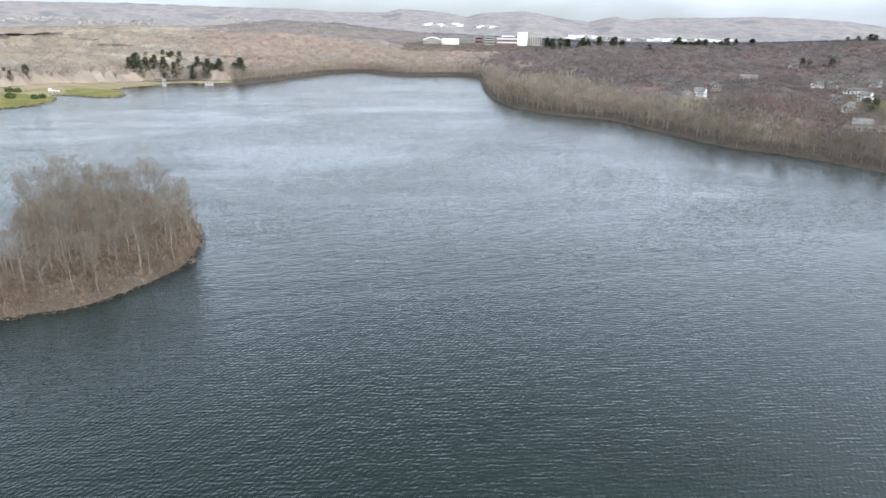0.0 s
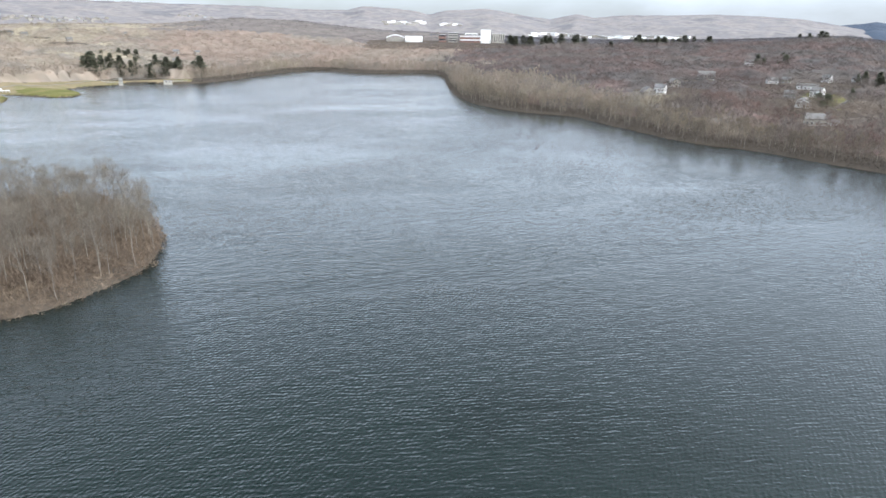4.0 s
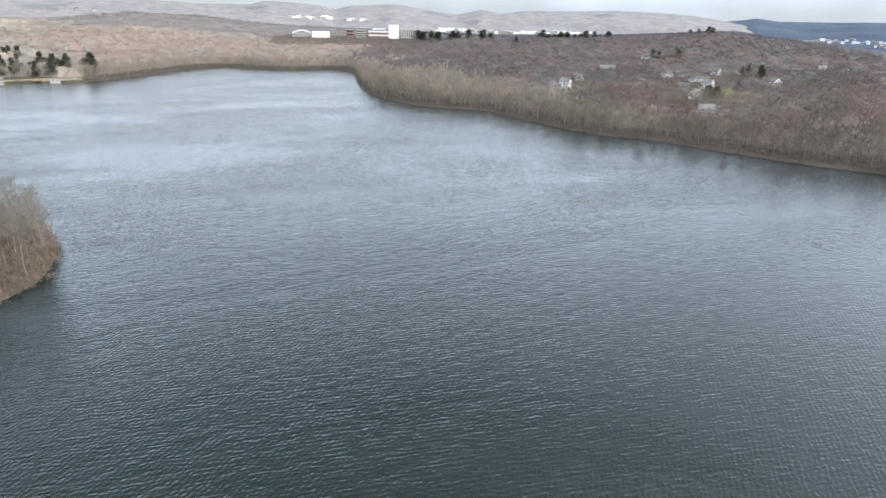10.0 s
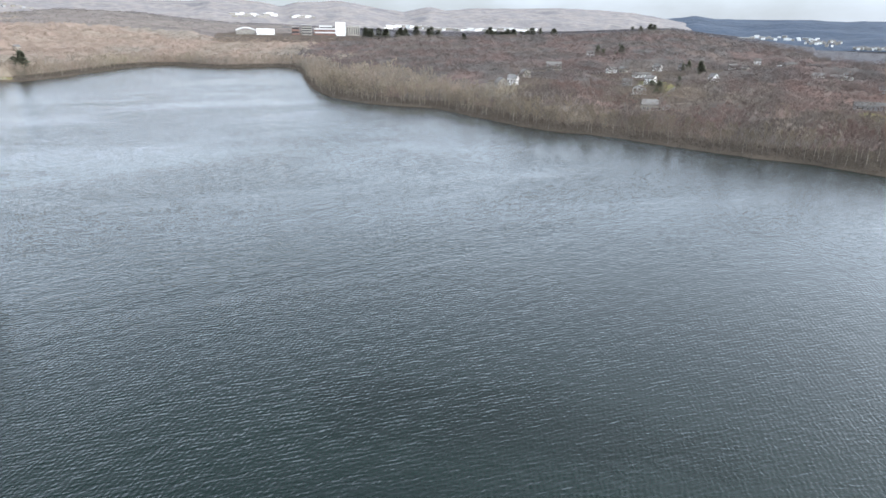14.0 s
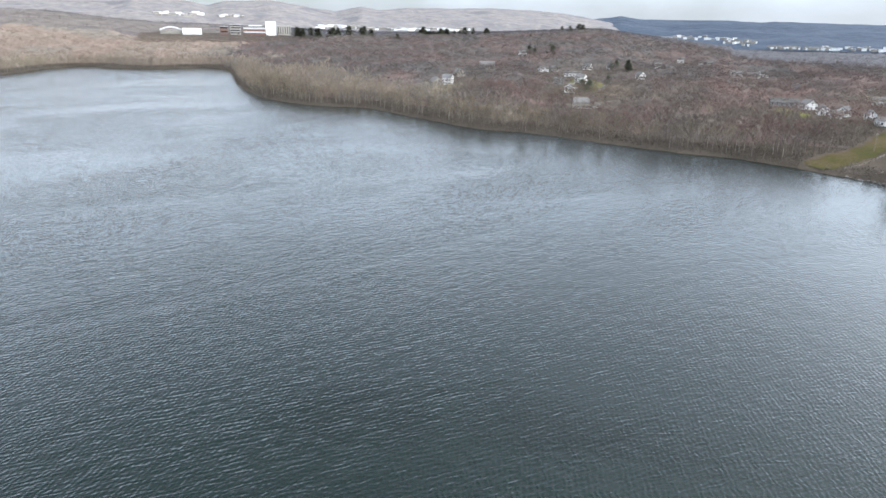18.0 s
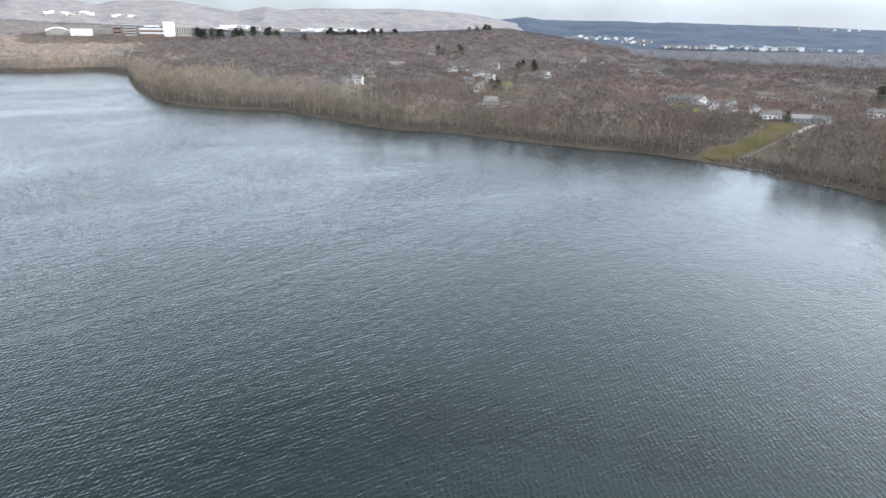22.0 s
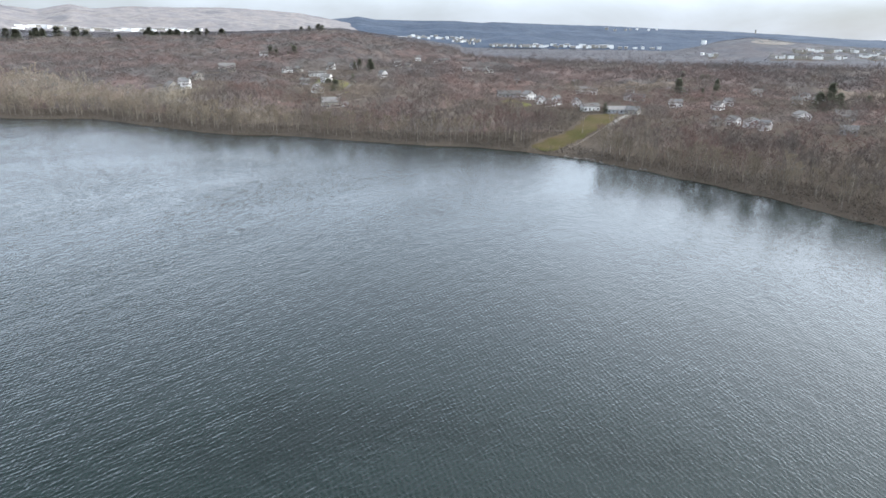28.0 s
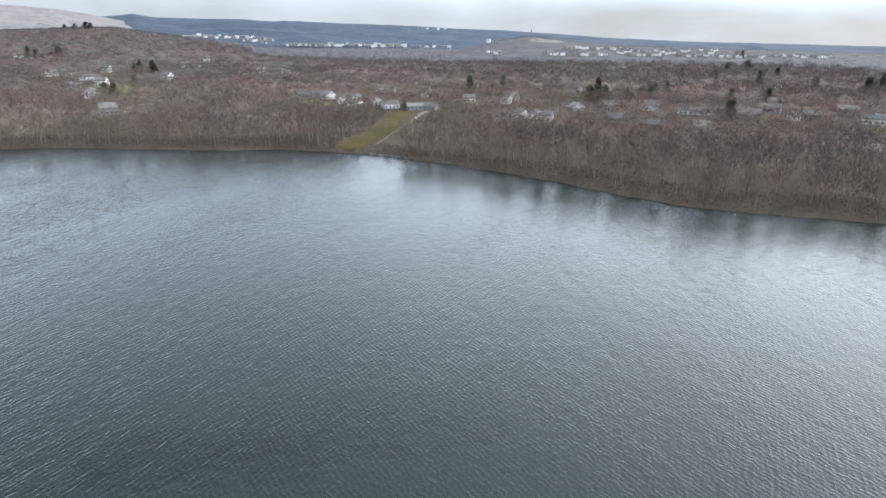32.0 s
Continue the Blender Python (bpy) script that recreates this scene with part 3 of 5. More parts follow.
def scatter(shapes, xyz, rng, low=0.75, high=1.2, tall=0.12, squat=None):
    """Vertices, triangles and tones, with a turned and scaled copy of a shape at every place."""
    vs, fs, ts, count = [], [], [], 0
    kind = rng.integers(0, len(shapes), len(xyz))
    squat = np.ones(len(xyz)) if squat is None else squat
    for n, (v, f) in enumerate(shapes):
        at = xyz[kind == n]
        if not len(at):
            continue
        a, s = rng.uniform(0, 6.283, len(at)), rng.uniform(low, high, len(at))
        c, q = np.cos(a) * s, np.sin(a) * s
        x = v[None, :, 0] * c[:, None] - v[None, :, 1] * q[:, None] + at[:, 0:1]
        y = v[None, :, 0] * q[:, None] + v[None, :, 1] * c[:, None] + at[:, 1:2]
        z = v[None, :, 2] * (s * rng.normal(1, tall, len(at)) * squat[kind == n])[:, None] + at[:, 2:3]
        vs.append(np.stack([x, y, z], -1).reshape(-1, 3))
        fs.append((f[None] + (np.arange(len(at)) * len(v))[:, None, None] + count).reshape(-1, 3))
        ts.append(np.repeat(rng.random(len(at)), len(v)))
        count += len(at) * len(v)
    return np.concatenate(vs), np.concatenate(fs), np.concatenate(ts)


def jittered(x0, x1, y0, y1, step, rng):
    x, y = np.meshgrid(np.arange(x0, x1, step), np.arange(y0, y1, step))
    return (x + rng.uniform(-0.48, 0.48, x.shape) * step).ravel(), (y + rng.uniform(-0.48, 0.48, x.shape) * step).ravel()


CLEARINGS = []   # (x, y, radius): no tree stands here
YARDS = []       # (x, y, radius): only low young trees stand here


def clear(p, r):
    CLEARINGS.append((p[0], p[1], r))


def young(x, y):
    """How tall trees grow at a place: 1 in the woods, less round the houses."""
    f = np.ones(x.shape)
    for cx, cy, r in YARDS:
        q = np.hypot(x - cx, y - cy) / r
        f = np.minimum(f, 0.62 + 0.38 * ease(q - 0.35))
    return f


def open_ground(x, y):
    """True where trees may stand."""
    ok = np.ones(x.shape, bool)
    for cx, cy, r in CLEARINGS:
        ok &= (x - cx) ** 2 + (y - cy) ** 2 > r * r
    for outline in (MEADOW, DAM_LAWN):
        ok &= outline_distance(x, y, outline) < -3
    return ok


# the meadow on the east shore and the grassed dam on the west shore
MEADOW = rounded([(p.x, p.y) for p in (spot(50.3, -9.8), spot(52.8, -10.1), spot(53.9, -9.45), spot(54.8, -8.95), spot(56.6, -7.85), spot(58.3, -6.9), spot(57.9, -6.5), spot(55.5, -6.62), spot(55.0, -7.2), spot(53.7, -8.3), spot(51.6, -9.0))], 1)
DAM_LAWN = rounded([(-420, 560), (-380, 640), (-395, 690), (-345, 705), (-345, 760), (-395, 830), (-365, 890), (-300, 915), (-300, 945), (-338, 952), (-405, 925), (-447, 872), (-485, 800), (-525, 700), (-565, 560)], 1)


def patch(name, outline, mat, step, lift, label, category, kind="structure"):
    """A sheet of turf laid on the land inside an outline."""
    x0, y0 = outline.min(0) - step
    x1, y1 = outline.max(0) + step
    x, y = np.meshgrid(np.arange(x0, x1, step), np.arange(y0, y1, step), indexing="ij")
    s = shore_distance(x, y)
    z = land_from(x, y, s) + lift
    keep = (outline_distance(x, y, outline) + 1.5 * wobble(x, y, 6.0) > 0) & (s > -1)
    i = np.arange(x.size).reshape(x.shape)
    f = np.stack([i[:-1, :-1], i[1:, :-1], i[1:, 1:], i[:-1, 1:]], -1).reshape(-1, 4)
    f = f[keep.ravel()[f].all(1)]
    used, back = np.unique(f, return_inverse=True)
    v = np.stack([x, y, z], -1).reshape(-1, 3)[used]
    return tagged(new(name, mesh_np(name, v, back.reshape(-1, 4), [mat], smooth=True)), label, category, kind=kind)


patch("meadow", MEADOW, M_MEADOW, 2.0, 0.25, "green and yellow mown meadow sloping to the lake", "meadow")
patch("lawn", DAM_LAWN, M_STRAW, 3.0, 0.3, "straw-coloured grass on the long dam", "lawn")


# ---------------------------------------------------------------- buildings
_cache = {}


def cached(key, make):
    if key not in _cache:
        _cache[key] = make()
    return _cache[key]


def prism_mesh(name, mat, w, dp, h, rh, base=-2.0):
    """House walls with a gable at each end; the ridge runs along x."""
    def make():
        bm = bmesh.new()
        x, y = w / 2, dp / 2
        ring = [(-y, base), (y, base), (y, h), (0, h + rh), (-y, h)]
        a = [bm.verts.new((-x, p, q)) for p, q in ring]
        b = [bm.verts.new((x, p, q)) for p, q in ring]
        bm.faces.new(a[::-1])
        bm.faces.new(b)
        for i in range(5):
            j = (i + 1) % 5
            bm.faces.new((a[i], a[j], b[j], b[i]))
        bmesh.ops.recalc_face_normals(bm, faces=bm.faces[:])
        return bm_mesh(name, bm, mat)
    return cached((name, mat.name, w, dp, h, rh, base), make)


def roof_mesh(mat, w, dp, h, rh, eave=0.5, thick=0.3):
    """Two roof slabs with eaves, meeting at the ridge."""
    def make():
        bm = bmesh.new()
        x, y = w / 2 + eave, dp / 2 + eave
        low = h - rh * eave / (dp / 2) + 0.03
        ring = [(-y, low), (0, h + rh + 0.03), (y, low), (y, low + thick), (0, h + rh + thick + 0.05), (-y, low + thick)]
        a = [bm.verts.new((-x, p, q)) for p, q in ring]
        b = [bm.verts.new((x, p, q)) for p, q in ring]
        for q in (a, b):
            bm.faces.new((q[0], q[1], q[4], q[5]))
            bm.faces.new((q[1], q[2], q[3], q[4]))
        for i in range(6):
            j = (i + 1) % 6
            bm.faces.new((a[i], a[j], b[j], b[i]))
        bmesh.ops.recalc_face_normals(bm, faces=bm.faces[:])
        return bm_mesh("roof", bm, mat)
    return cached(("roof", mat.name, w, dp, h, rh), make)


def window_parts(parent, m, w=1.3, h=1.6):
    frame_me = cached(("window", w, h), lambda: box_mesh("window", M_TRIM, (-w / 2 - 0.12, -0.1, -0.12, w / 2 + 0.12, 0.02, 0.0), (-w / 2 - 0.12, -0.1, h, w / 2 + 0.12, 0.02, h + 0.14),
                                                         (-w / 2 - 0.12, -0.1, 0, -w / 2, 0.02, h), (w / 2, -0.1, 0, w / 2 + 0.12, 0.02, h), (-w / 2, -0.07, h / 2 - 0.04, w / 2, 0.0, h / 2 + 0.04)))
    pane_me = cached(("pane", w, h), lambda: box_mesh("pane", M_PANE, (-w / 2, -0.05, 0, w / 2, 0.0, h)))
    win = part("window", frame_me, parent, at=m)
    part("pane", pane_me, win)


def toward_eye(p):
    """The turn about z at which a thing's -y side looks at the lake's middle."""
    return math.atan2(-p.x, p.y)


def house(az, el, w, dp, h, rh, turn=0.0, wall=None, roof=None, label="white gabled house among bare trees", gable=False, floors=2, chimney=True, garage=False, group="houses by the lake", keep=14.0, screen=False):
    """A gabled house; with gable=True the gable end looks at the lake."""
    wall, roof = wall or M_WHITE, roof or M_ROOF
    p = spot(az, el)
    clear(p, max(w, dp) * 0.5 + (2.0 if screen else 3.0))
    u = Vector((-p.x, -p.y, 0)).normalized()
    if not screen:
        clear(p + u * keep * 0.7, max(w, dp) * 0.45)
    else:
        clear(p + u * 10, 5.0)
    YARDS.append((p.x + u.x * 45, p.y + u.y * 45, 55.0 if screen else 75.0))
    a = toward_eye(p) + radians(turn)
    ob = thing("house", label, "house", Matrix.Translation(p) @ Matrix.Rotation(a, 4, "Z"), group)
    inner = Matrix.Rotation(math.pi / 2, 4, "Z") if gable else Matrix.Identity(4)
    lw, ld = (dp, w) if gable else (w, dp)
    part("wall", prism_mesh("wall", wall, lw, ld, h, rh), ob, at=inner)
    part("roof", roof_mesh(roof, lw, ld, h, rh), ob, at=inner)
    n = max(2, int(w / 3.2))
    door_at = n // 2
    for fl in range(floors):
        z = 0.9 + fl * 2.8
        if z + 1.7 > h:
            break
        for i in range(n):
            x = -w / 2 + w * (i + 0.5) / n
            if fl == 0 and i == door_at:
                part("door", cached(("door",), lambda: box_mesh("door", M_DOOR, (-0.5, -0.08, 0, 0.5, 0.02, 2.1))), ob, at=Matrix.Translation((x, -dp / 2, 0.1)))
            else:
                window_parts(ob, Matrix.Translation((x, -dp / 2, z)))
        for sx in (-1, 1):
            for y in (-dp * 0.22, dp * 0.22):
                window_parts(ob, Matrix.Translation((sx * w / 2, y, z)) @ Matrix.Rotation(sx * math.pi / 2, 4, "Z"))
    if gable:
        window_parts(ob, Matrix.Translation((0, -dp / 2, h + rh * 0.15)), 1.0, 1.2)
    if chimney and int(az * 10) % 3 == 0:
        part("chimney", cached(("chimney",), lambda: box_mesh("chimney", M_BRICK, (-0.5, -0.4, -2.2, 0.5, 0.4, 1.4), (-0.58, -0.48, 1.4, 0.58, 0.48, 1.6))), ob, "brick chimney",
             at=Matrix.Translation((lw * 0.28 if not gable else 1.0, 0.9, h + rh)))
    if garage:
        gw = 6.5
        g = part("garage", prism_mesh("garage", wall, gw, 6.5, 2.8, 1.8), ob, at=Matrix.Translation((w / 2 + gw / 2 - 0.1, 1.0, 0)))
        part("garage_roof", roof_mesh(roof, gw, 6.5, 2.8, 1.8), g)
        part("garage_door", cached(("gdoor",), lambda: box_mesh("garage_door", M_TRIM, (-2.3, -0.06, 0, 2.3, 0.04, 2.2))), g, at=Matrix.Translation((0, -3.25, 0.1)))
    return ob


# houses above the east shore
house(21.3, -4.62, 11, 10, 7.5, 3.5, -18, label="tall white house with two upper windows and dark roof", gable=False, keep=22)
house(22.3, -4.0, 12, 10, 6, 4, 30, M_BEIGE, M_ROOF_PALE, "pale house with weathered grey roof", gable=True)
house(20.3, -4.85, 12, 10, 6, 4.5, 25, M_BEIGE, M_ROOF_PALE, "beige house half hidden by bare trees", gable=True)
house(24.7, -3.3, 21, 13, 6, 5, 5, M_BEIGE, M_ROOF_PALE, "broad house with big pale roof")
house(27.7, -2.12, 14, 10, 5, 3.5, 0, M_WHITE, M_ROOF, "small white house below dark pines")
house(29.5, -3.42, 12, 9, 4.5, 3, 20, M_WHITE, M_ROOF_PALE, floors=1, label="low white house deep in the woods")
house(30.5, -3.36, 9, 8, 4.5, 3, -20, M_BEIGE, M_ROOF, floors=1, label="small beige house deep in the woods")
house(30.9, -4.42, 10, 8, 4.5, 3, 10, M_GREY, M_ROOF, floors=1, label="grey house with white porch in the woods")
house(32.0, -3.72, 22, 8, 4, 2.2, 0, M_WHITE, M_ROOF_PALE, floors=1, label="long low white house beyond the green lawn", chimney=False)
house(33.2, -3.15, 10, 8, 5.5, 3.5, -30, M_WHITE, M_ROOF, label="white house behind the long low one")
house(32.75, -4.3, 11, 10, 7, 3.4, -25, M_WHITE, M_ROOF_PALE, "bright white house above a dark evergreen", keep=20)
house(31.95, -5.1, 6, 12, 6, 3, 60, M_WHITE, M_ROOF_PALE, "narrow white house seen end on")
house(33.05, -6.35, 16, 9, 5, 3.5, 8, M_BEIGE, M_ROOF_PALE, "low grey house near the water behind bare trees", garage=True)
house(35.1, -3.1, 8, 8, 5.5, 3.5, 30, M_WHITE, M_ROOF, "white house beside dark pines", gable=True)
house(37.6, -3.9, 9, 9, 6, 4, 35, M_WHITE, M_ROOF, "white gabled house at the wood's edge", gable=True)
for az, el, wl_, t in ((38.9, -2.9, 11, 10), (39.8, -3.0, 9, -25), (42.3, -2.62, 10, 15), (43.0, -2.6, 13, -10), (44.9, -3.42, 12, 20), (46.1, -3.5, 13, -20), (46.8, -3.3, 10, 30), (40.6, -2.4, 10, 5)):
    house(az, el, wl_, 9, 5, 3.5, t, M_WHITE if t > 0 else M_BEIGE, M_ROOF if t > 12 else M_ROOF_PALE, "pale house in a wooded street", group="houses on the wooded slope")
house(48.6, -5.35, 22, 9, 3.2, 2.8, 10, M_GREY, M_ROOF, "long dark-roofed house beside a lawn", floors=1)
house(50.3, -5.5, 11, 9, 4.2, 3.6, 40, M_WHITE, M_ROOF_PALE, "white house with steep grey roof", gable=True)
house(51.35, -5.85, 8, 8, 4.6, 2.8, 20, M_WHITE, M_ROOF, "white two-storey house with small windows", gable=True, garage=True)
house(52.75, -5.85, 7.5, 8, 4.6, 2.8, -25, M_WHITE, M_ROOF, "white gabled house beside the meadow", gable=True)
house(52.2, -6.05, 8, 7, 3, 2.5, 20, M_WHITE, M_ROOF_PALE, "small white outbuilding beside a house", floors=1, chimney=False)
house(54.45, -6.0, 7, 7, 4.4, 2.8, 15, M_WHITE, M_ROOF_PALE, "white house with narrow gable", gable=True)
house(55.6, -6.3, 14, 8, 3.8, 2.2, 25, M_WHITE, M_ROOF_PALE, "long white house at the top of the meadow", keep=30)
house(57.8, -6.42, 16, 8, 3.2, 2.2, 15, M_GREY, M_ROOF_PALE, "long grey house behind the meadow", floors=1, keep=26)
house(59.2, -6.45, 10, 8, 3.6, 2.6, -20, M_BEIGE, M_ROOF, "low house at the end of the drive", floors=1)
for az, el, w, t, m_, r_ in ((58.8, -5.3, 10, 20, 0, 1), (59.6, -5.4, 14, -15, 1, 0), (58.8, -4.7, 10, 5, 0, 0), (61.9, -4.7, 11, 30, 1, 1), (63.0, -4.65, 10, -25, 2, 0), (62.5, -5.72, 14, 10, 0, 0),
                             (65.8, -5.75, 10, -30, 0, 1), (66.55, -5.4, 9, 15, 0, 0), (65.9, -7.02, 11, 25, 1, 1), (67.15, -6.93, 9, -35, 0, 1), (68.65, -6.98, 15, 20, 0, 1), (69.5, -7.12, 8, -20, 0, 0),
                             (68.5, -4.55, 11, 10, 0, 1), (71.9, -6.2, 14, 35, 0, 1), (71.4, -5.05, 10, -15, 1, 1), (72.8, -4.85, 12, 20, 0, 1), (71.9, -4.7, 9, 40, 0, 0),
                             (54.7, -4.9, 11, 10, 0, 1), (55.6, -4.92, 14, -10, 0, 0), (54.3, -4.2, 12, 20, 1, 0), (49.2, -4.1, 9, 10, 2, 0)):
    house(az, el, w * 0.8, 8, 4.0, 2.6, t, (M_WHITE, M_BEIGE, M_GREY)[m_], (M_ROOF, M_ROOF_PALE)[r_],
          ("white", "beige", "grey")[m_] + " suburban house between bare street trees", gable=t > 18, group="houses in the suburb", screen=True)
house(74.75, -6.1, 13, 10, 4.5, 3.6, 8, M_BEIGE, M_ROOF_PALE, "grey house with large pale roof below a spruce", screen=True)
house(75.2, -7.0, 10, 8, 3.4, 2.4, 0, M_GREY, M_ROOF, "low grey house in front of the woods", floors=1, screen=True)
house(78.0, -5.98, 12, 9, 4.5, 3.6, 15, M_WHITE, M_ROOF, "white house with dark slate roof", screen=True)
house(81.4, -6.1, 22, 8, 3.2, 2.0, 3, M_WHITE, M_ROOF, "long low white house with carport", floors=1, screen=True)
house(78.6, -7.45, 12, 8, 3.4, 2.6, -8, M_BRICK, M_ROOF, "low brick house hidden by trees", floors=1, screen=True)
house(82.2, -7.4, 11, 8, 4, 2.8, 10, M_BEIGE, M_ROOF_PALE, "pale house hidden by bare branches", screen=True)
house(85.5, -6.35, 17, 10, 5, 3.5, 5, M_BEIGE, M_ROOF_PALE, "pale house with wide porch", screen=True)
for az, el, w, t, m_, r_ in ((84.5, -5.95, 10, 15, 1, 0), (87.3, -5.1, 15, 5, 1, 1), (87.2, -5.6, 16, -10, 2, 1), (89.9, -6.0, 14, 10, 2, 0), (88.8, -6.1, 8, 30, 0, 0), (92.3, -5.4, 18, 8, 1, 1),
                             (94.1, -6.0, 18, -5, 0, 0), (94.6, -5.5, 14, 5, 0, 1), (90.3, -4.2, 12, 20, 1, 1), (87.3, -3.85, 9, 25, 0, 0), (80.4, -5.2, 10, 10, 1, 1), (97.0, -5.6, 14, 0, 1, 0)):
    house(az, el, w * 0.8, 8, 4.0, 2.6, t, (M_WHITE, M_BEIGE, M_GREY)[m_], (M_ROOF, M_ROOF_PALE)[r_], ("white", "beige", "grey")[m_] + " suburban house under tall bare trees", gable=t > 18, group="houses in the suburb", screen=True)
# houses behind the dam and on the western slopes
for az, el, w, t in ((-19.1, -2.55, 12, 10), (-19.0, -1.85, 14, -15), (-17.4, -1.9, 11, 20), (-29.1, -0.6, 14, 10), (-29.9, -0.55, 11, -10), (-26.3, -0.95, 12, 15), (-22.5, -0.5, 12, -5), (-8.6, 0.7, 12, 20)):
    house(az, el, w * 0.8, 9, 5, 3, t, M_BEIGE, M_ROOF, "pale house in the western woods", group="houses in the western woods", keep=24)


# campus of flat-roofed buildings on the northern plateau
def block(name, az0, az1, base, top, depth, wall, label, bands=0, band_mat=None, roof=None, front=0.0, windows=0, category="building"):
    """A flat-roofed building between two bearings: wall, roof slab and parapet, with bands of windows."""
    p, q = spot((az0 + az1) / 2, base), None
    d = math.hypot(p.x, p.y) + front
    a = radians((az0 + az1) / 2)
    p = Vector((d * math.sin(a), d * math.cos(a), 0))
    p.z = float(land(p.x, p.y))
    w = 2 * d * math.tan(radians(az1 - az0) / 2)
    h = 70 + d * math.tan(radians(top)) - p.z
    clear(p, max(w, depth) * 0.55 + 4)
    u = Vector((-p.x, -p.y, 0)).normalized()
    for k in (40, 110):
        YARDS.append((p.x + u.x * k, p.y + u.y * k, 130.0))
    ob = thing(name, label, category, Matrix.Translation(p) @ Matrix.Rotation(-a, 4, "Z"))
    part("wall", box_mesh("wall", wall, (-w / 2, -depth / 2, -3, w / 2, depth / 2, h - 0.6)), ob)
    part("roof", box_mesh("roof", roof or M_MEMBRANE, (-w / 2 - 0.4, -depth / 2 - 0.4, h - 0.6, w / 2 + 0.4, depth / 2 + 0.4, h)), ob)
    for i in range(bands):
        z = h * (i + 0.45) / bands
        part("window_band", box_mesh("window_band", band_mat or M_PANE, (-w / 2 + 1, -depth / 2 - 0.25, z, w / 2 - 1, -depth / 2 + 0.1, z + h / bands * 0.4)), ob)
    for i in range(windows):
        x = -w / 2 + w * (i + 0.5) / windows
        part("window", box_mesh("window", M_PANE, (x - w / windows * 0.14, -depth / 2 - 0.2, h * 0.15, x + w / windows * 0.14, -depth / 2 + 0.1, h * 0.85)), ob)
    return ob


block("tower_block", 6.08, 6.92, -0.75, 0.33, 24, M_WHITE, "white windowless tower block on the campus", front=0)
block("campus_hall", 4.3, 6.1, -0.75, -0.14, 20, M_BRICK, "red brick campus hall with white window bands", bands=2, band_mat=M_TRIM, front=12)
block("campus_hall", 4.75, 5.8, -0.75, 0.03, 16, M_WHITE, "white upper storey of the brick campus", bands=1, front=40)
block("stair_tower", 3.3, 4.1, -0.75, 0.05, 18, M_STONE, "pale concrete campus building with dark windows", bands=4, front=6)
block("campus_hall", 2.5, 3.1, -0.75, -0.1, 16, M_BRICK, "small brick campus wing", bands=2, front=10)
block("campus_wing", 7.0, 8.1, -0.75, 0.02, 20, M_STONE, "pale campus wing with narrow windows", windows=6, front=16)
block("warehouse", -0.35, 1.1, -0.7, -0.26, 40, M_WHITE, "low white flat-roofed hall", front=0)


def vaulted_hall(az0, az1, base, top):
    p = spot((az0 + az1) / 2, base)
    d, a = math.hypot(p.x, p.y), radians((az0 + az1) / 2)
    w = 2 * d * math.tan(radians(az1 - az0) / 2)
    h = 70 + d * math.tan(radians(top)) - p.z
    clear(p, w * 0.6)
    u = Vector((-p.x, -p.y, 0)).normalized()
    for k in (40, 110):
        YARDS.append((p.x + u.x * k, p.y + u.y * k, 130.0))
    ob = thing("sports_hall", "white arched sports hall at the edge of the woods", "hall", Matrix.Translation(p) @ Matrix.Rotation(-a, 4, "Z"))
    part("wall", box_mesh("wall", M_STONE, (-w / 2, -15, -3, w / 2, 15, h * 0.62)), ob)
    bm = bmesh.new()
    rows = []
    for k in range(13):
        f = k / 12
        x, z = -w / 2 - 0.5 + (w + 1) * f, h * 0.6 + h * 0.4 * math.sin(math.pi * f)
        rows.append([bm.verts.new((x, y, z + t)) for y, t in ((-15.5, -2.6), (15.5, 0), (15.5, 0.6), (-15.5, 0.6))])
    for r0, r1 in zip(rows, rows[1:]):
        for i in range(4):
            bm.faces.new((r0[i], r0[(i + 1) % 4], r1[(i + 1) % 4], r1[i]))
    bm.faces.new(rows[0])
    bm.faces.new(rows[-1][::-1])
    bmesh.ops.recalc_face_normals(bm, faces=bm.faces[:])
    part("roof", bm_mesh("roof", bm, M_MEMBRANE), ob, "arched white roof")


vaulted_hall(-1.95, -0.42, -0.68, -0.16)


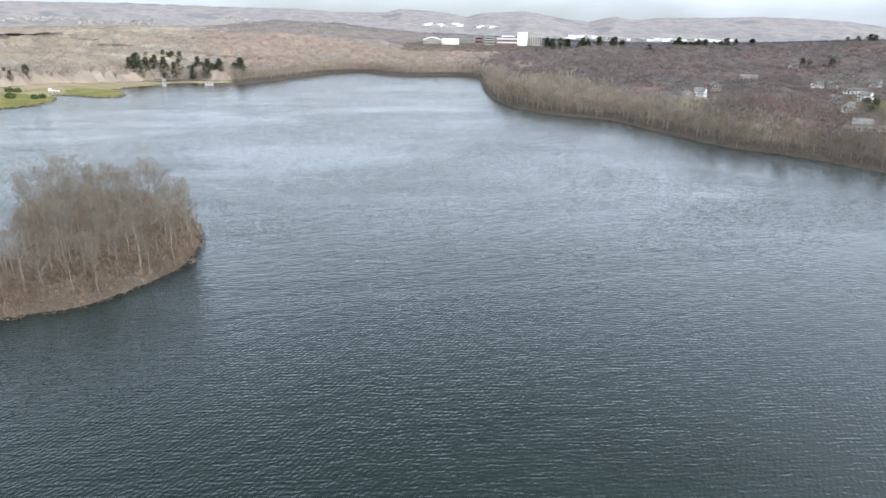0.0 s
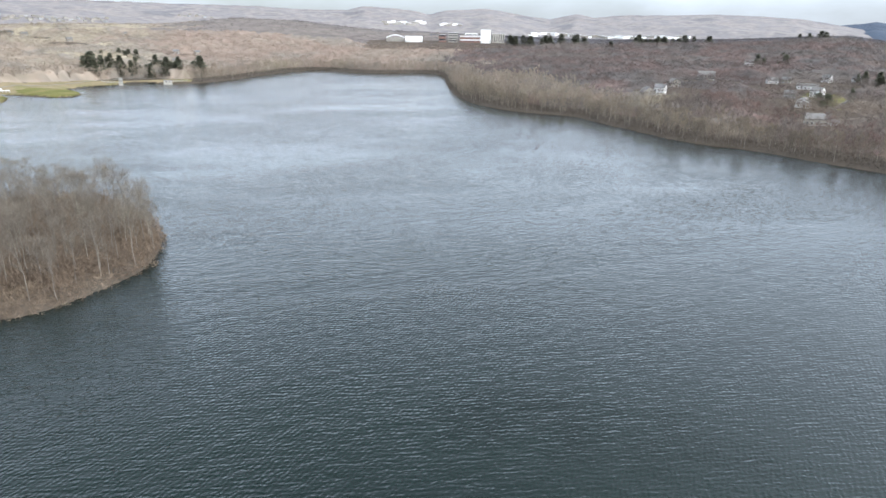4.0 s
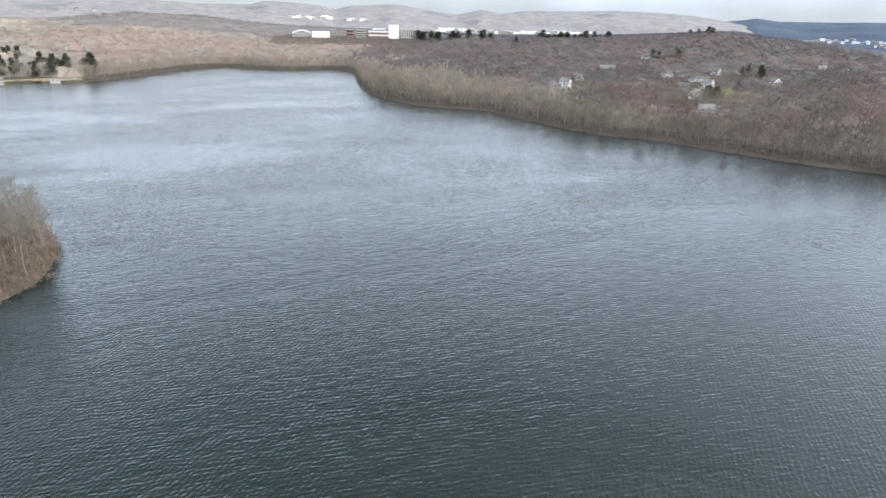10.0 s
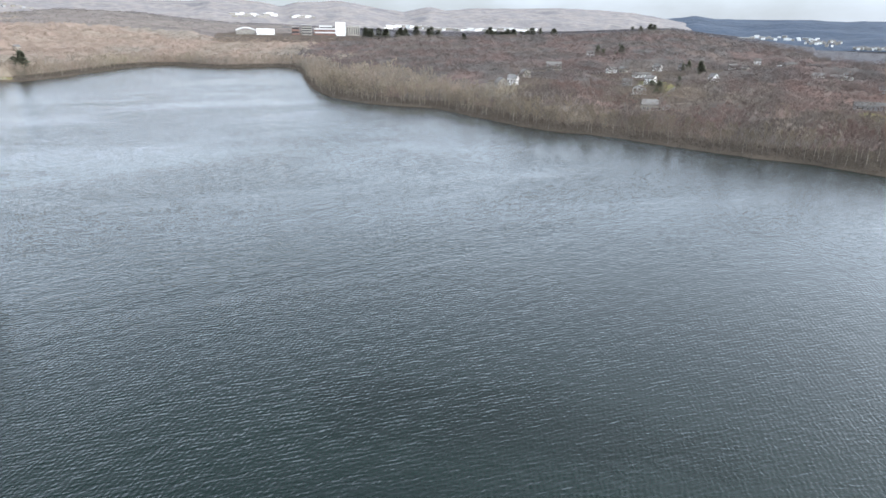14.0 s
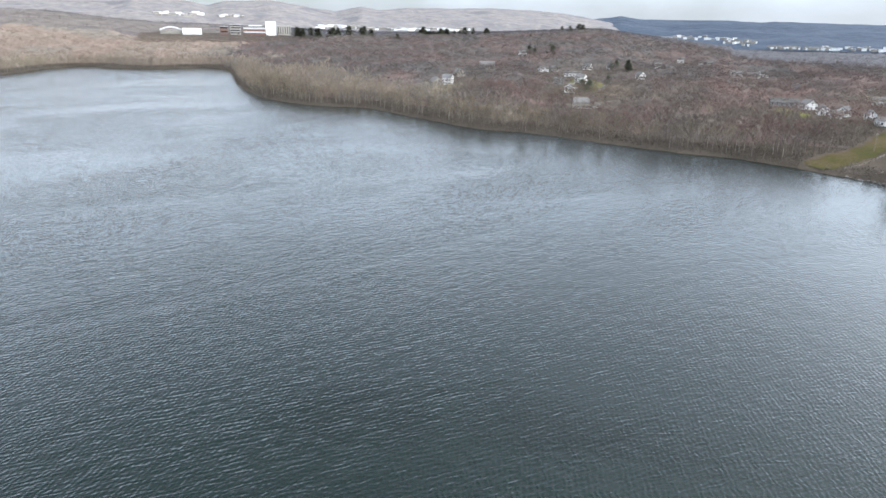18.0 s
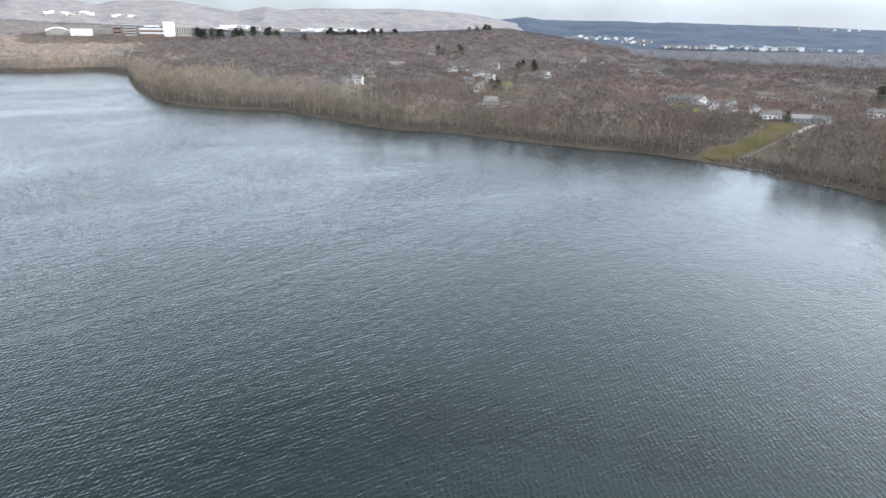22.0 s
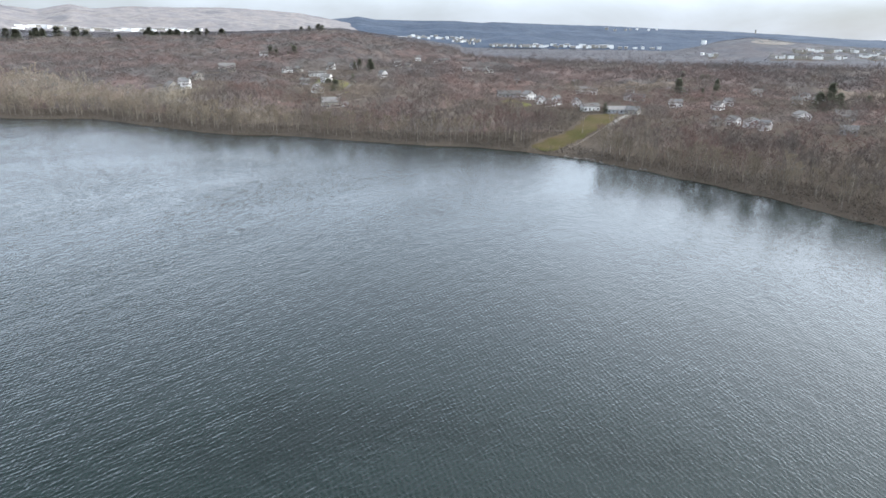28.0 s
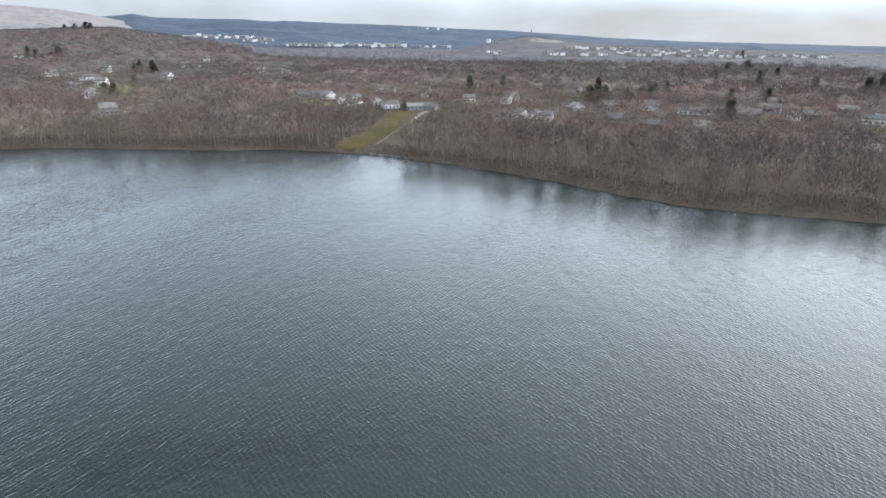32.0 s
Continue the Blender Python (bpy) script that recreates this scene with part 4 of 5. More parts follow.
# far towns: many small pale buildings a few thousand metres off
def town(az0, az1, el0, el1, count, wide, tall, label, group, seed, gabled=True, deep=12.0):
    r = random.Random(seed)
    count, wide = int(count * 1.5), wide * 0.62
    for i in range(count):
        az, el = az0 + (az1 - az0) * (i + r.uniform(0.1, 0.9)) / count, r.uniform(el0, el1)
        p = far_spot(az, el)
        w, h = wide * r.uniform(0.6, 1.4), tall * r.uniform(0.8, 1.25)
        clear(p, w * 0.6 + 4)
        u = Vector((-p.x, -p.y, 0)).normalized()
        clear(p + u * (deep + 18), w * 0.5 + 6)
        clear(p + u * (deep + 45), w * 0.5 + 6)
        w, h = round(w / 3) * 3.0 + 3, round(h)
        ob = thing("far_building" if not gabled else "far_house", label, "building" if not gabled else "house",
                   Matrix.Translation(p) @ Matrix.Rotation(toward_eye(p) + r.uniform(-0.35, 0.35), 4, "Z"), group)
        wall = r.choice((M_WHITE, M_WHITE, M_BEIGE, M_STONE) if az > -10 else (M_BEIGE, M_STONE, M_GREY))
        if gabled:
            part("wall", prism_mesh("wall", wall, w, deep, h, h * 0.55, -6), ob)
            part("roof", roof_mesh(r.choice((M_ROOF, M_ROOF_PALE, M_ROOF_PALE)), w, deep, h, h * 0.55), ob)
        else:
            part("wall", cached(("fw", wall.name, w, h), lambda: box_mesh("wall", wall, (-w / 2, -deep / 2, -8, w / 2, deep / 2, h))), ob)
            part("roof", cached(("fr", w, h, az > -10), lambda: box_mesh("roof", M_MEMBRANE if az > -10 else M_STONE, (-w / 2 - 1, -deep / 2 - 1, h, w / 2 + 1, deep / 2 + 1, h + 1))), ob)
            if math.hypot(p.x, p.y) < 2300:
                part("window_band", cached(("fb", w, h), lambda: box_mesh("window_band", M_PANE, (-w / 2 + 1, -deep / 2 - 0.4, h * 0.4, w / 2 - 1, -deep / 2 + 0.2, h * 0.65))), ob)


town(46.8, 49.0, -1.25, -1.1, 14, 9, 8, "white gabled row house in the far valley", "row houses in the valley", 1)
town(49.2, 51.2, -1.55, -1.4, 16, 9, 8, "white gabled row house in the far valley", "row houses in the valley", 2)
town(43.6, 46.0, -1.0, -0.7, 12, 12, 8, "white house in the far valley town", "houses in the valley", 3)
town(39.0, 44.5, -0.62, -0.42, 16, 22, 9, "long white building in the far valley town", "buildings in the valley", 4, False)
town(50.5, 57.0, -1.25, -1.0, 16, 26, 9, "flat white-roofed building in the far valley", "buildings in the valley", 5, False)
town(54.5, 57.0, -1.95, -1.6, 5, 26, 14, "pale office block in the far valley", "buildings in the valley", 6, False, 16)
town(53.5, 61.0, -2.35, -2.1, 8, 22, 8, "low pale building at the valley's near edge", "buildings in the valley", 7, False)
town(64.0, 65.2, -2.1, -2.0, 3, 16, 10, "pale building in the far woods", "buildings in the valley", 8, False)
town(69.0, 74.0, -1.85, -1.6, 22, 17, 9, "white apartment house below the quarry hill", "apartments below the hill", 9)
town(70.5, 76.0, -1.22, -1.05, 20, 18, 9, "white apartment house below the quarry hill", "apartments below the hill", 10)
town(75.0, 86.0, -1.75, -1.15, 52, 20, 8, "white house of a large far estate", "far estate houses", 11)
town(86.5, 90.5, -1.55, -1.35, 10, 16, 8, "white house of a far estate", "far estate houses", 12)
town(63.9, 64.5, -0.78, -0.7, 1, 24, 15, "white building beside the quarry hill", "buildings in the valley", 13, False, 20)
town(56.3, 60.5, 0.2, 0.35, 5, 20, 9, "white buildings on the blue ridge", "buildings on the ridge", 14, False)
town(10.2, 14.2, -0.14, 0.05, 9, 60, 7, "wide white warehouse at the foot of the hills", "warehouses at the hills", 15, False, 20)
town(14.5, 23.0, -0.22, -0.1, 20, 40, 7, "wide white warehouse at the foot of the hills", "warehouses at the hills", 16, False, 20)
town(-2.2, 1.2, 0.6, 0.85, 10, 40, 8, "wide white warehouse on the hillside", "warehouses at the hills", 17, False, 20)
town(2.5, 4.5, 0.58, 0.75, 7, 26, 7, "white building on the hillside", "warehouses at the hills", 18, False, 20)
town(-34.0, -27.0, 0.5, 0.85, 34, 20, 6, "white building of the far western town", "western town", 19, False, 16)
town(-27.5, -23.5, 0.45, 0.75, 16, 18, 6, "white building of the far western town", "western town", 20, False, 16)
town(-18.5, -16.0, 0.9, 1.1, 6, 18, 6, "white building on the western hills", "western town", 21, False, 16)


# ---------------------------------------------------------------- dam, gatehouses, meadow
patch("green_lawn", rounded([(-440, 560), (-384, 610), (-392, 680), (-420, 700), (-470, 705), (-520, 640)], 1), M_GRASS, 3.0, 0.55, "bright green lawn on the lake shore", "lawn")
patch("green_spit", rounded([(-440, 742), (-400, 712), (-350, 700), (-352, 760), (-405, 800), (-440, 780)], 1), M_GRASS, 3.0, 0.55, "green grass spit beside the spillway", "lawn")
patch("far_lawn", rounded([(p.x, p.y) for p in (spot(31.2, -4.2), spot(32.4, -3.9), spot(33.6, -3.9), spot(35.0, -4.3), spot(35.2, -4.9), spot(34.2, -5.3), spot(33.2, -4.7))], 1), M_GRASS, 3.0, 0.3, "green lawn round the white houses", "lawn")
patch("small_lawn", rounded([(p.x, p.y) for p in (spot(47.6, -5.75), spot(48.6, -5.5), spot(50.6, -5.85), spot(50.8, -6.15), spot(49.0, -6.2))], 1), M_GRASS, 2.0, 0.3, "green lawn below the long house", "lawn")
patch("side_lawn", rounded([(p.x, p.y) for p in (spot(93.0, -6.2), spot(96.5, -6.2), spot(96.5, -6.7), spot(92.8, -6.6))], 1), M_GRASS, 2.0, 0.3, "green lawn in front of a white house", "lawn")
for a_, e_, r_ in ((32.0, -4.2, 12), (33.6, -4.3, 13), (34.6, -4.6, 13), (34.2, -5.1, 10), (48.6, -5.8, 11), (50.2, -6.0, 9), (94.5, -6.4, 12), (55.6, -6.9, 8), (57.2, -6.7, 12),
                   (57.6, -8.4, 9), (56.8, -9.3, 8), (55.8, -10.0, 8), (58.6, -7.5, 8), (59.2, -7.2, 6), (57.6, -7.8, 8), (56.2, -9.6, 8), (54.9, -10.1, 7), (57.2, -8.9, 6), (51.0, -9.75, 8), (52.2, -9.95, 8), (53.4, -10.05, 8), (54.2, -9.8, 9), (55.0, -9.5, 9), (54.8, -9.0, 8), (55.8, -8.5, 9), (56.5, -8.0, 9), (57.2, -7.4, 8), (58.0, -7.1, 7), (55.6, -9.0, 8)):
    clear(spot(a_, e_), r_)


def ribbon(name, points, width, mat, lift, label, category, kind="structure"):
    """A strip of road or path that follows the land through a few places."""
    pts = np.array([(p.x, p.y) for p in points])
    t = np.linspace(0, len(pts) - 1, (len(pts) - 1) * 14 + 1)
    x, y = np.interp(t, range(len(pts)), pts[:, 0]), np.interp(t, range(len(pts)), pts[:, 1])
    dx, dy = np.gradient(x), np.gradient(y)
    n = np.hypot(dx, dy)
    v = []
    for side in (-1, 0, 1):
        px_, py_ = x - side * dy / n * width / 2, y + side * dx / n * width / 2
        v.append(np.stack([px_, py_, np.maximum(land(px_, py_), 0.2) + lift], -1))
    k = len(x)
    i = np.arange(k - 1)
    f = np.concatenate([np.stack([i + a * k, i + 1 + a * k, i + 1 + (a + 1) * k, i + (a + 1) * k], -1) for a in (0, 1)])
    for q in zip(x[::3], y[::3]):
        clear(q, width * 0.6 + 1.5)
    return tagged(new(name, mesh_np(name, np.concatenate(v), f[:, ::-1], [mat], smooth=True)), label, category, kind=kind)


ribbon("dam_path", [spot(-34.5, -4.35), spot(-31.5, -4.2), spot(-28.5, -4.1), spot(-25.5, -3.88), spot(-23.0, -3.72), spot(-20.5, -3.72), spot(-18.6, -3.85)], 3.2, M_GRAVEL, 0.7, "pale gravel path along the top of the dam", "path")
ribbon("driveway", [spot(57.15, -7.7), spot(57.7, -7.25), spot(58.3, -6.85), spot(58.9, -6.55)], 3.6, M_GRAVEL, 0.45, "white concrete drive down to the meadow", "driveway")
ribbon("road", [spot(33.6, -5.4), spot(34.3, -4.9), spot(34.9, -4.4), spot(35.3, -4.0)], 5.0, M_ASPHALT, 0.5, "grey lane across the lawn", "road")


def gatehouse(az, el, w, dp, h, label, walk_to):
    p = spot(az, el)
    d = 70 / math.tan(radians(-el))
    a = radians(az)
    p = Vector((d * math.sin(a), d * math.cos(a), 0))
    ob = thing("gatehouse", label, "gatehouse", Matrix.Translation(p) @ Matrix.Rotation(-a, 4, "Z"), "gatehouses on the dam")
    part("base", box_mesh("base", M_STONE, (-w / 2 - 0.5, -dp / 2 - 0.5, -5, w / 2 + 0.5, dp / 2 + 0.5, 1.6), bevel=0.15), ob, "pale stone footing in the water")
    part("wall", box_mesh("wall", M_STONE, (-w / 2, -dp / 2, 1.6, w / 2, dp / 2, h), bevel=0.05), ob)
    part("roof", box_mesh("roof", M_ROOF_PALE, (-w / 2 - 0.4, -dp / 2 - 0.4, h, w / 2 + 0.4, dp / 2 + 0.4, h + 0.5), bevel=0.12), ob, "flat grey roof slab")
    part("door", box_mesh("door", M_DOOR, (w / 2 - 0.1, -0.6, 3.4, w / 2 + 0.08, 0.6, 5.5)), ob)
    for x in (-w * 0.22, w * 0.22):
        part("window", box_mesh("window", M_PANE, (x - 0.5, -dp / 2 - 0.06, h * 0.55, x + 0.5, -dp / 2 + 0.1, h * 0.55 + 1.6)), ob)
    q = (Matrix.Translation(p) @ Matrix.Rotation(-a, 4, "Z")).inverted() @ walk_to
    run = Vector((q.x, q.y, 0))
    n = run.normalized()
    turn = Matrix.Translation((0, 0, 3.2)) @ Matrix.Rotation(math.atan2(n.y, n.x), 4, "Z")
    length = run.length
    part("footbridge", box_mesh("footbridge", M_STONE, (w * 0.3, -0.9, -0.35, length, 0.9, 0.0)), ob, "narrow footbridge to the dam", at=turn)
    for y in (-0.85, 0.85):
        part("railing", box_mesh("railing", M_STEEL, *[(k, y - 0.04, 0, k + 0.08, y + 0.04, 1.05) for k in np.arange(w * 0.5, length, 2.0)], (w * 0.4, y - 0.03, 1.0, length, y + 0.03, 1.08), (w * 0.4, y - 0.02, 0.5, length, y + 0.02, 0.55)), ob, at=turn)


gatehouse(-23.25, -4.2, 4.6, 5.0, 9.2, "tall narrow pale stone gatehouse in the water", spot(-24.6, -3.92))
gatehouse(-19.85, -4.18, 10.5, 7.0, 5.0, "square pale stone gatehouse in the water", spot(-18.4, -3.98))


def spillway():
    p = spot(-31.0, -4.5)
    ob = thing("spillway", "white concrete spillway bridge with piers on the grassed dam", "spillway", Matrix.LocRotScale((p.x, p.y, 0.6), Euler((0, 0, radians(31.0))), (0.7, 0.7, 0.7)))
    for x in (-7, -2.4, 2.4, 7):
        part("pier", cached(("pier",), lambda: box_mesh("pier", M_TRIM, (-0.5, -3, -3, 0.5, 3, 4.6), bevel=0.08)), ob, at=Matrix.Translation((x, 0, 0)))
    part("deck", box_mesh("deck", M_TRIM, (-8, -3.4, 4.6, 8, 3.4, 5.3), bevel=0.08), ob, "white deck")
    part("hut", box_mesh("hut", M_WHITE, (-7.5, -2.4, 5.3, -2.6, 2.4, 8.0)), ob, "small white hut")
    part("hut_roof", box_mesh("hut_roof", M_MEMBRANE, (-7.9, -2.8, 8.0, -2.2, 2.8, 8.3)), ob)
    for x in (-4.8, 0, 4.8):
        part("gate", cached(("sgate",), lambda: box_mesh("gate", M_STEEL, (-1.8, -0.2, -2, 1.8, 0.2, 2.2))), ob, "steel sluice gate", at=Matrix.Translation((x, 0.5, 0)))
    part("apron", box_mesh("apron", M_GRAVEL, (-9, -16, -0.9, 9, -3, 0.2)), ob, "pale concrete apron")


spillway()


def bush(az, el, size, seed):
    r = np.random.default_rng(seed)
    p = spot(az, el)
    n = 900
    way = r.normal(0, 1, (n, 3))
    way /= np.linalg.norm(way, axis=1, keepdims=True)
    lump = 1 + 0.25 * np.sin(way[:, :1] * 4 + seed) * np.cos(way[:, 1:2] * 5)
    c = way * lump * size * r.uniform(0.55, 1.0, (n, 1)) * [1, 1, 0.62] + [0, 0, size * 0.6]
    u, v = r.normal(0, 0.16 * size, (n, 3)), r.normal(0, 0.16 * size, (n, 3))
    tv = np.stack([c - u, c + v, c + u], 1).reshape(-1, 3)
    ob = thing("bush", "round dark green evergreen bush on the lawn", "bush", Matrix.Translation(p + Vector((0, 0, 0.3))), "bushes on the lawn")
    part("foliage", mesh_np("foliage", tv, np.arange(3 * n).reshape(-1, 3), [M_BUSH]), ob)
    stem_v, stem_f = tube(np.array([(0, 0, -0.6), (0.05, 0, size * 0.3), (0, 0.05, size * 0.7)], float), [0.25, 0.2, 0.08], 6)
    part("stem", mesh_np("stem", stem_v, stem_f, [M_BARK]), ob)


for n_, (a_, e_, s_) in enumerate(((-33.8, -4.4, 4.0), (-33.3, -4.42, 3.6), (-33.8, -4.85, 4.2), (-32.3, -4.95, 3.4), (-31.8, -4.92, 3.6))):
    bush(a_, e_, s_, n_)


def pine_meshes(seed, h, slim):
    """A conifer: trunk, and whorls of drooping needle sprays."""
    r = np.random.default_rng(seed)
    tv, tf = tube(np.array([(0, 0, -0.8), (0.1, 0, h * 0.5), (0, 0.1, h * 0.98)], float), [0.32, 0.2, 0.04], 6)
    n = 850
    f = r.random(n) ** 0.8
    z = h * (0.14 + 0.86 * f)
    rad = h * slim * (1 - f) ** 0.8 * np.sqrt(r.random(n)) * (0.8 + 0.3 * np.sin(f * 40)) * (1 + 0.3 * np.sin(f * 13 + seed)) + 0.15
    a = r.uniform(0, 6.283, n)
    c = np.stack([rad * np.cos(a), rad * np.sin(a), z - 0.25 * rad], -1)
    out = np.stack([np.cos(a), np.sin(a), -0.25 + 0 * a], -1) * r.uniform(0.7, 1.6, (n, 1)) * (h / 16)
    side = np.stack([-np.sin(a), np.cos(a), r.normal(0, 0.3, n)], -1) * r.uniform(0.3, 0.7, (n, 1)) * (h / 16)
    v = np.stack([c - side, c + side, c + out], 1).reshape(-1, 3)
    return mesh_np("trunk", tv, tf, [M_BARK]), mesh_np("crown", v, np.arange(3 * n).reshape(-1, 3), [M_NEEDLE])


PINES = [pine_meshes(i, h, s) for i, (h, s) in enumerate(((17, 0.2), (20, 0.22), (15, 0.26), (18, 0.3)))]


def pine(az, el, size, kind, label="dark green conifer among bare trees", spread=1.0):
    p = spot(az, el)
    clear(p, 1.2 * size)
    ob = thing("pine_tree", label, "tree", Matrix.LocRotScale(p, Euler((0, 0, az)), (size * spread, size * spread, size)), "conifers")
    part("trunk", PINES[kind][0], ob)
    part("crown", PINES[kind][1], ob, "dense dark green needles")


_r = random.Random(5)
for a0, a1, e0, e1, n_, s_ in ((-26.5, -17.0, -3.7, -3.2, 34, 1.25), (-25.0, -21.0, -2.9, -2.2, 8, 1.0), (8.3, 10.6, -1.1, -0.72, 10, 1.1), (11.0, 13.0, -1.1, -0.75, 7, 1.1), (13.9, 15.0, -1.05, -0.75, 4, 1.1),
                               (18.5, 23.5, -0.9, -0.65, 24, 1.1), (24.0, 25.2, -0.9, -0.75, 4, 1.1), (16.8, 17.1, -1.35, -1.3, 1, 1.1), (30.8, 33.0, -0.3, -0.2, 5, 1.0), (-34.0, -32.0, -3.9, -3.6, 5, 1.0),
                               (35.0, 35.7, -3.4, -3.1, 4, 0.8), (36.3, 37.0, -3.7, -3.4, 5, 0.8), (27.9, 30.5, -2.4, -1.9, 5, 1.0), (82.5, 86.0, -3.3, -2.6, 5, 1.1), (57.5, 61.0, -2.5, -2.2, 6, 1.0),
                               (58.0, 66.0, -5.4, -4.6, 3, 0.8), (93.0, 96.0, -4.4, -4.0, 4, 1.2), (84.0, 84.6, -6.6, -6.4, 2, 0.9), (62.0, 92.0, -4.3, -3.2, 9, 0.9), (76.0, 95.0, -5.7, -4.7, 8, 0.75)):
    for _ in range(n_):
        far = -1.5 < e0
        pine(_r.uniform(a0, a1), _r.uniform(e0, e1), s_ * _r.uniform(0.7, 1.25) * (1.15 if far else 1.1), _r.randrange(4), spread=_r.uniform(1.9, 2.8) if far else _r.uniform(1.1, 1.7))
pine(35.0, -4.65, 1.0, 2, "slim dark conifer on the lawn", 1.1)
pine(32.9, -5.05, 0.75, 3, "broad dark evergreen in front of a white house", 2.0)
pine(33.5, -5.1, 0.75, 3, "broad dark evergreen in front of a white house", 2.0)
pine(73.6, -5.75, 1.25, 1, "tall dark spruce behind a grey house", 1.3)
pine(72.9, -5.75, 1.0, 3, "wide dark spruce behind a grey house", 1.5)
pine(74.2, -5.65, 0.95, 3, "wide dark spruce behind a grey house", 1.4)
pine(56.9, -6.5, 0.6, 2, "small dark conifer between two houses", 1.3)

# utility pole, fence and stones of the meadow
pp = spot(55.15, -8.25)
pole = thing("utility_pole", "dark wooden utility pole in the meadow", "utility pole", Matrix.Translation(pp))
pv, pf = tube(np.array([(0, 0, -1), (0, 0, 5), (0.05, 0, 11)], float), [0.2, 0.17, 0.12], 8)
part("post", mesh_np("post", pv, pf, [M_WOOD], smooth=True), pole)
part("crossarm", box_mesh("crossarm", M_WOOD, (-1.2, -0.07, 10.0, 1.2, 0.07, 10.18), bevel=0.02), pole)
for x_ in (-1.0, -0.4, 0.4, 1.0):
    part("insulator", cached(("ins",), lambda: box_mesh("insulator", M_STEEL, (-0.06, -0.06, 0, 0.06, 0.06, 0.22), bevel=0.02)), pole, at=Matrix.Translation((x_, 0, 10.18)))


def fence(points, label):
    pts = [Vector(p) for p in points]
    ob = thing("fence", label, "fence", Matrix.Translation(pts[0]))
    for a, b in zip(pts, pts[1:]):
        n = max(2, int((b - a).length / 4.0))
        for i in range(n):
            p, q = a.lerp(b, i / n), a.lerp(b, (i + 1) / n)
            p.z, q.z = float(land(p.x, p.y)), float(land(q.x, q.y))
            part("post", cached(("fpost",), lambda: box_mesh("post", M_STONE, (-0.14, -0.14, -0.5, 0.14, 0.14, 1.5), bevel=0.03)), ob, at=Matrix.Translation(p - pts[0]))
            run = q - p
            m = Matrix.Translation(p - pts[0]) @ run.to_track_quat("X", "Z").to_matrix().to_4x4() @ Matrix.Diagonal((run.length, 1, 1, 1))
            for h in (0.5, 1.1):
                part("rail", cached(("frail",), lambda: box_mesh("rail", M_WOOD, (0, -0.05, -0.07, 1, 0.05, 0.07))), ob, at=m @ Matrix.Translation((0, 0, h)))


fence([spot(53.6, -9.8), spot(54.4, -9.45), spot(55.1, -9.1), spot(56.2, -8.3), spot(57.0, -7.75)], "pale split-rail fence down the meadow's edge")


def rock(x, y, size, seed):
    r = np.random.default_rng(seed)
    bm = bmesh.new()
    bmesh.ops.create_icosphere(bm, subdivisions=2, radius=1.0)
    for v in bm.verts:
        v.co *= 1 + 0.35 * noise.noise(v.co * 1.4 + Vector((seed * 3.1, 0, 0)))
        v.co.z *= 0.65
    return bm_mesh("rock", bm, M_ROCK)


ROCKS = [rock(0, 0, 1, i) for i in range(4)]
for i in range(34):
    a_ = _r.choice((_r.uniform(53.8, 57.0), _r.uniform(54.6, 56.4), _r.uniform(54.6, 61)))
    d_ = np.linspace(280, 420, 300)
    s_ = shore_distance(d_ * math.sin(radians(a_)), d_ * math.cos(radians(a_)))
    k_ = np.nonzero(s_ > _r.uniform(-0.8, 0.6))[0][0]
    size_ = _r.uniform(0.25, 0.8)
    rk = new("rock", ROCKS[i % 4])
    xx, yy = d_[k_] * math.sin(radians(a_)), d_[k_] * math.cos(radians(a_))
    rk.matrix_basis = Matrix.LocRotScale((xx, yy, max(0.0, float(land(xx, yy)))), Euler((0, 0, i)), (size_ * 1.4, size_, size_))
    tagged(rk, "pale boulder at the water's edge", "rock", "shore rocks")
for a_, e_, t_ in ((56.0, -9.7, 0.5), (55.3, -9.85, 1.9), (57.2, -9.6, 0.9), (56.6, -10.2, 2.4)):
    p = spot(a_, e_)
    lv, lf = tube(np.array([(-3.5, 0, 0.3), (0, 0.2, 0.32), (3.5, 0, 0.25)], float), [0.3, 0.26, 0.18], 7)
    lg = new("log", mesh_np("log", lv, lf, [M_BARK], smooth=True))
    lg.matrix_basis = Matrix.Translation(p) @ Matrix.Rotation(t_, 4, "Z")
    tagged(lg, "pale fallen log on the bare bank", "log", "fallen logs")

# hill tower and quarry
tp = far_spot(67.7, 0.12)
tw = thing("water_tower", "small pale tower on the far hilltop", "tower", Matrix.Translation(tp))
part("shaft", mesh_np("shaft", *tube(np.array([(0, 0, -8), (0, 0, 10), (0, 0, 18)], float), [4.5, 4.5, 4.0], 10), [M_STONE]), tw)
part("cap", mesh_np("cap", *tube(np.array([(0, 0, 18), (0, 0, 21), (0, 0, 22)], float), [5.0, 5.0, 0.2], 10), [M_ROOF]), tw)
QUARRY = rounded([(p.x, p.y) for p in (far_spot(67.3, -0.7), far_spot(67.6, -0.42), far_spot(68.6, -0.4), far_spot(69.3, -0.58), far_spot(70.6, -0.55), far_spot(70.9, -0.76), far_spot(69.3, -0.82))], 1)
patch("quarry_face", QUARRY, M_QUARRY, 12.0, 4.0, "pale bare rock face of a hillside quarry", "quarry")


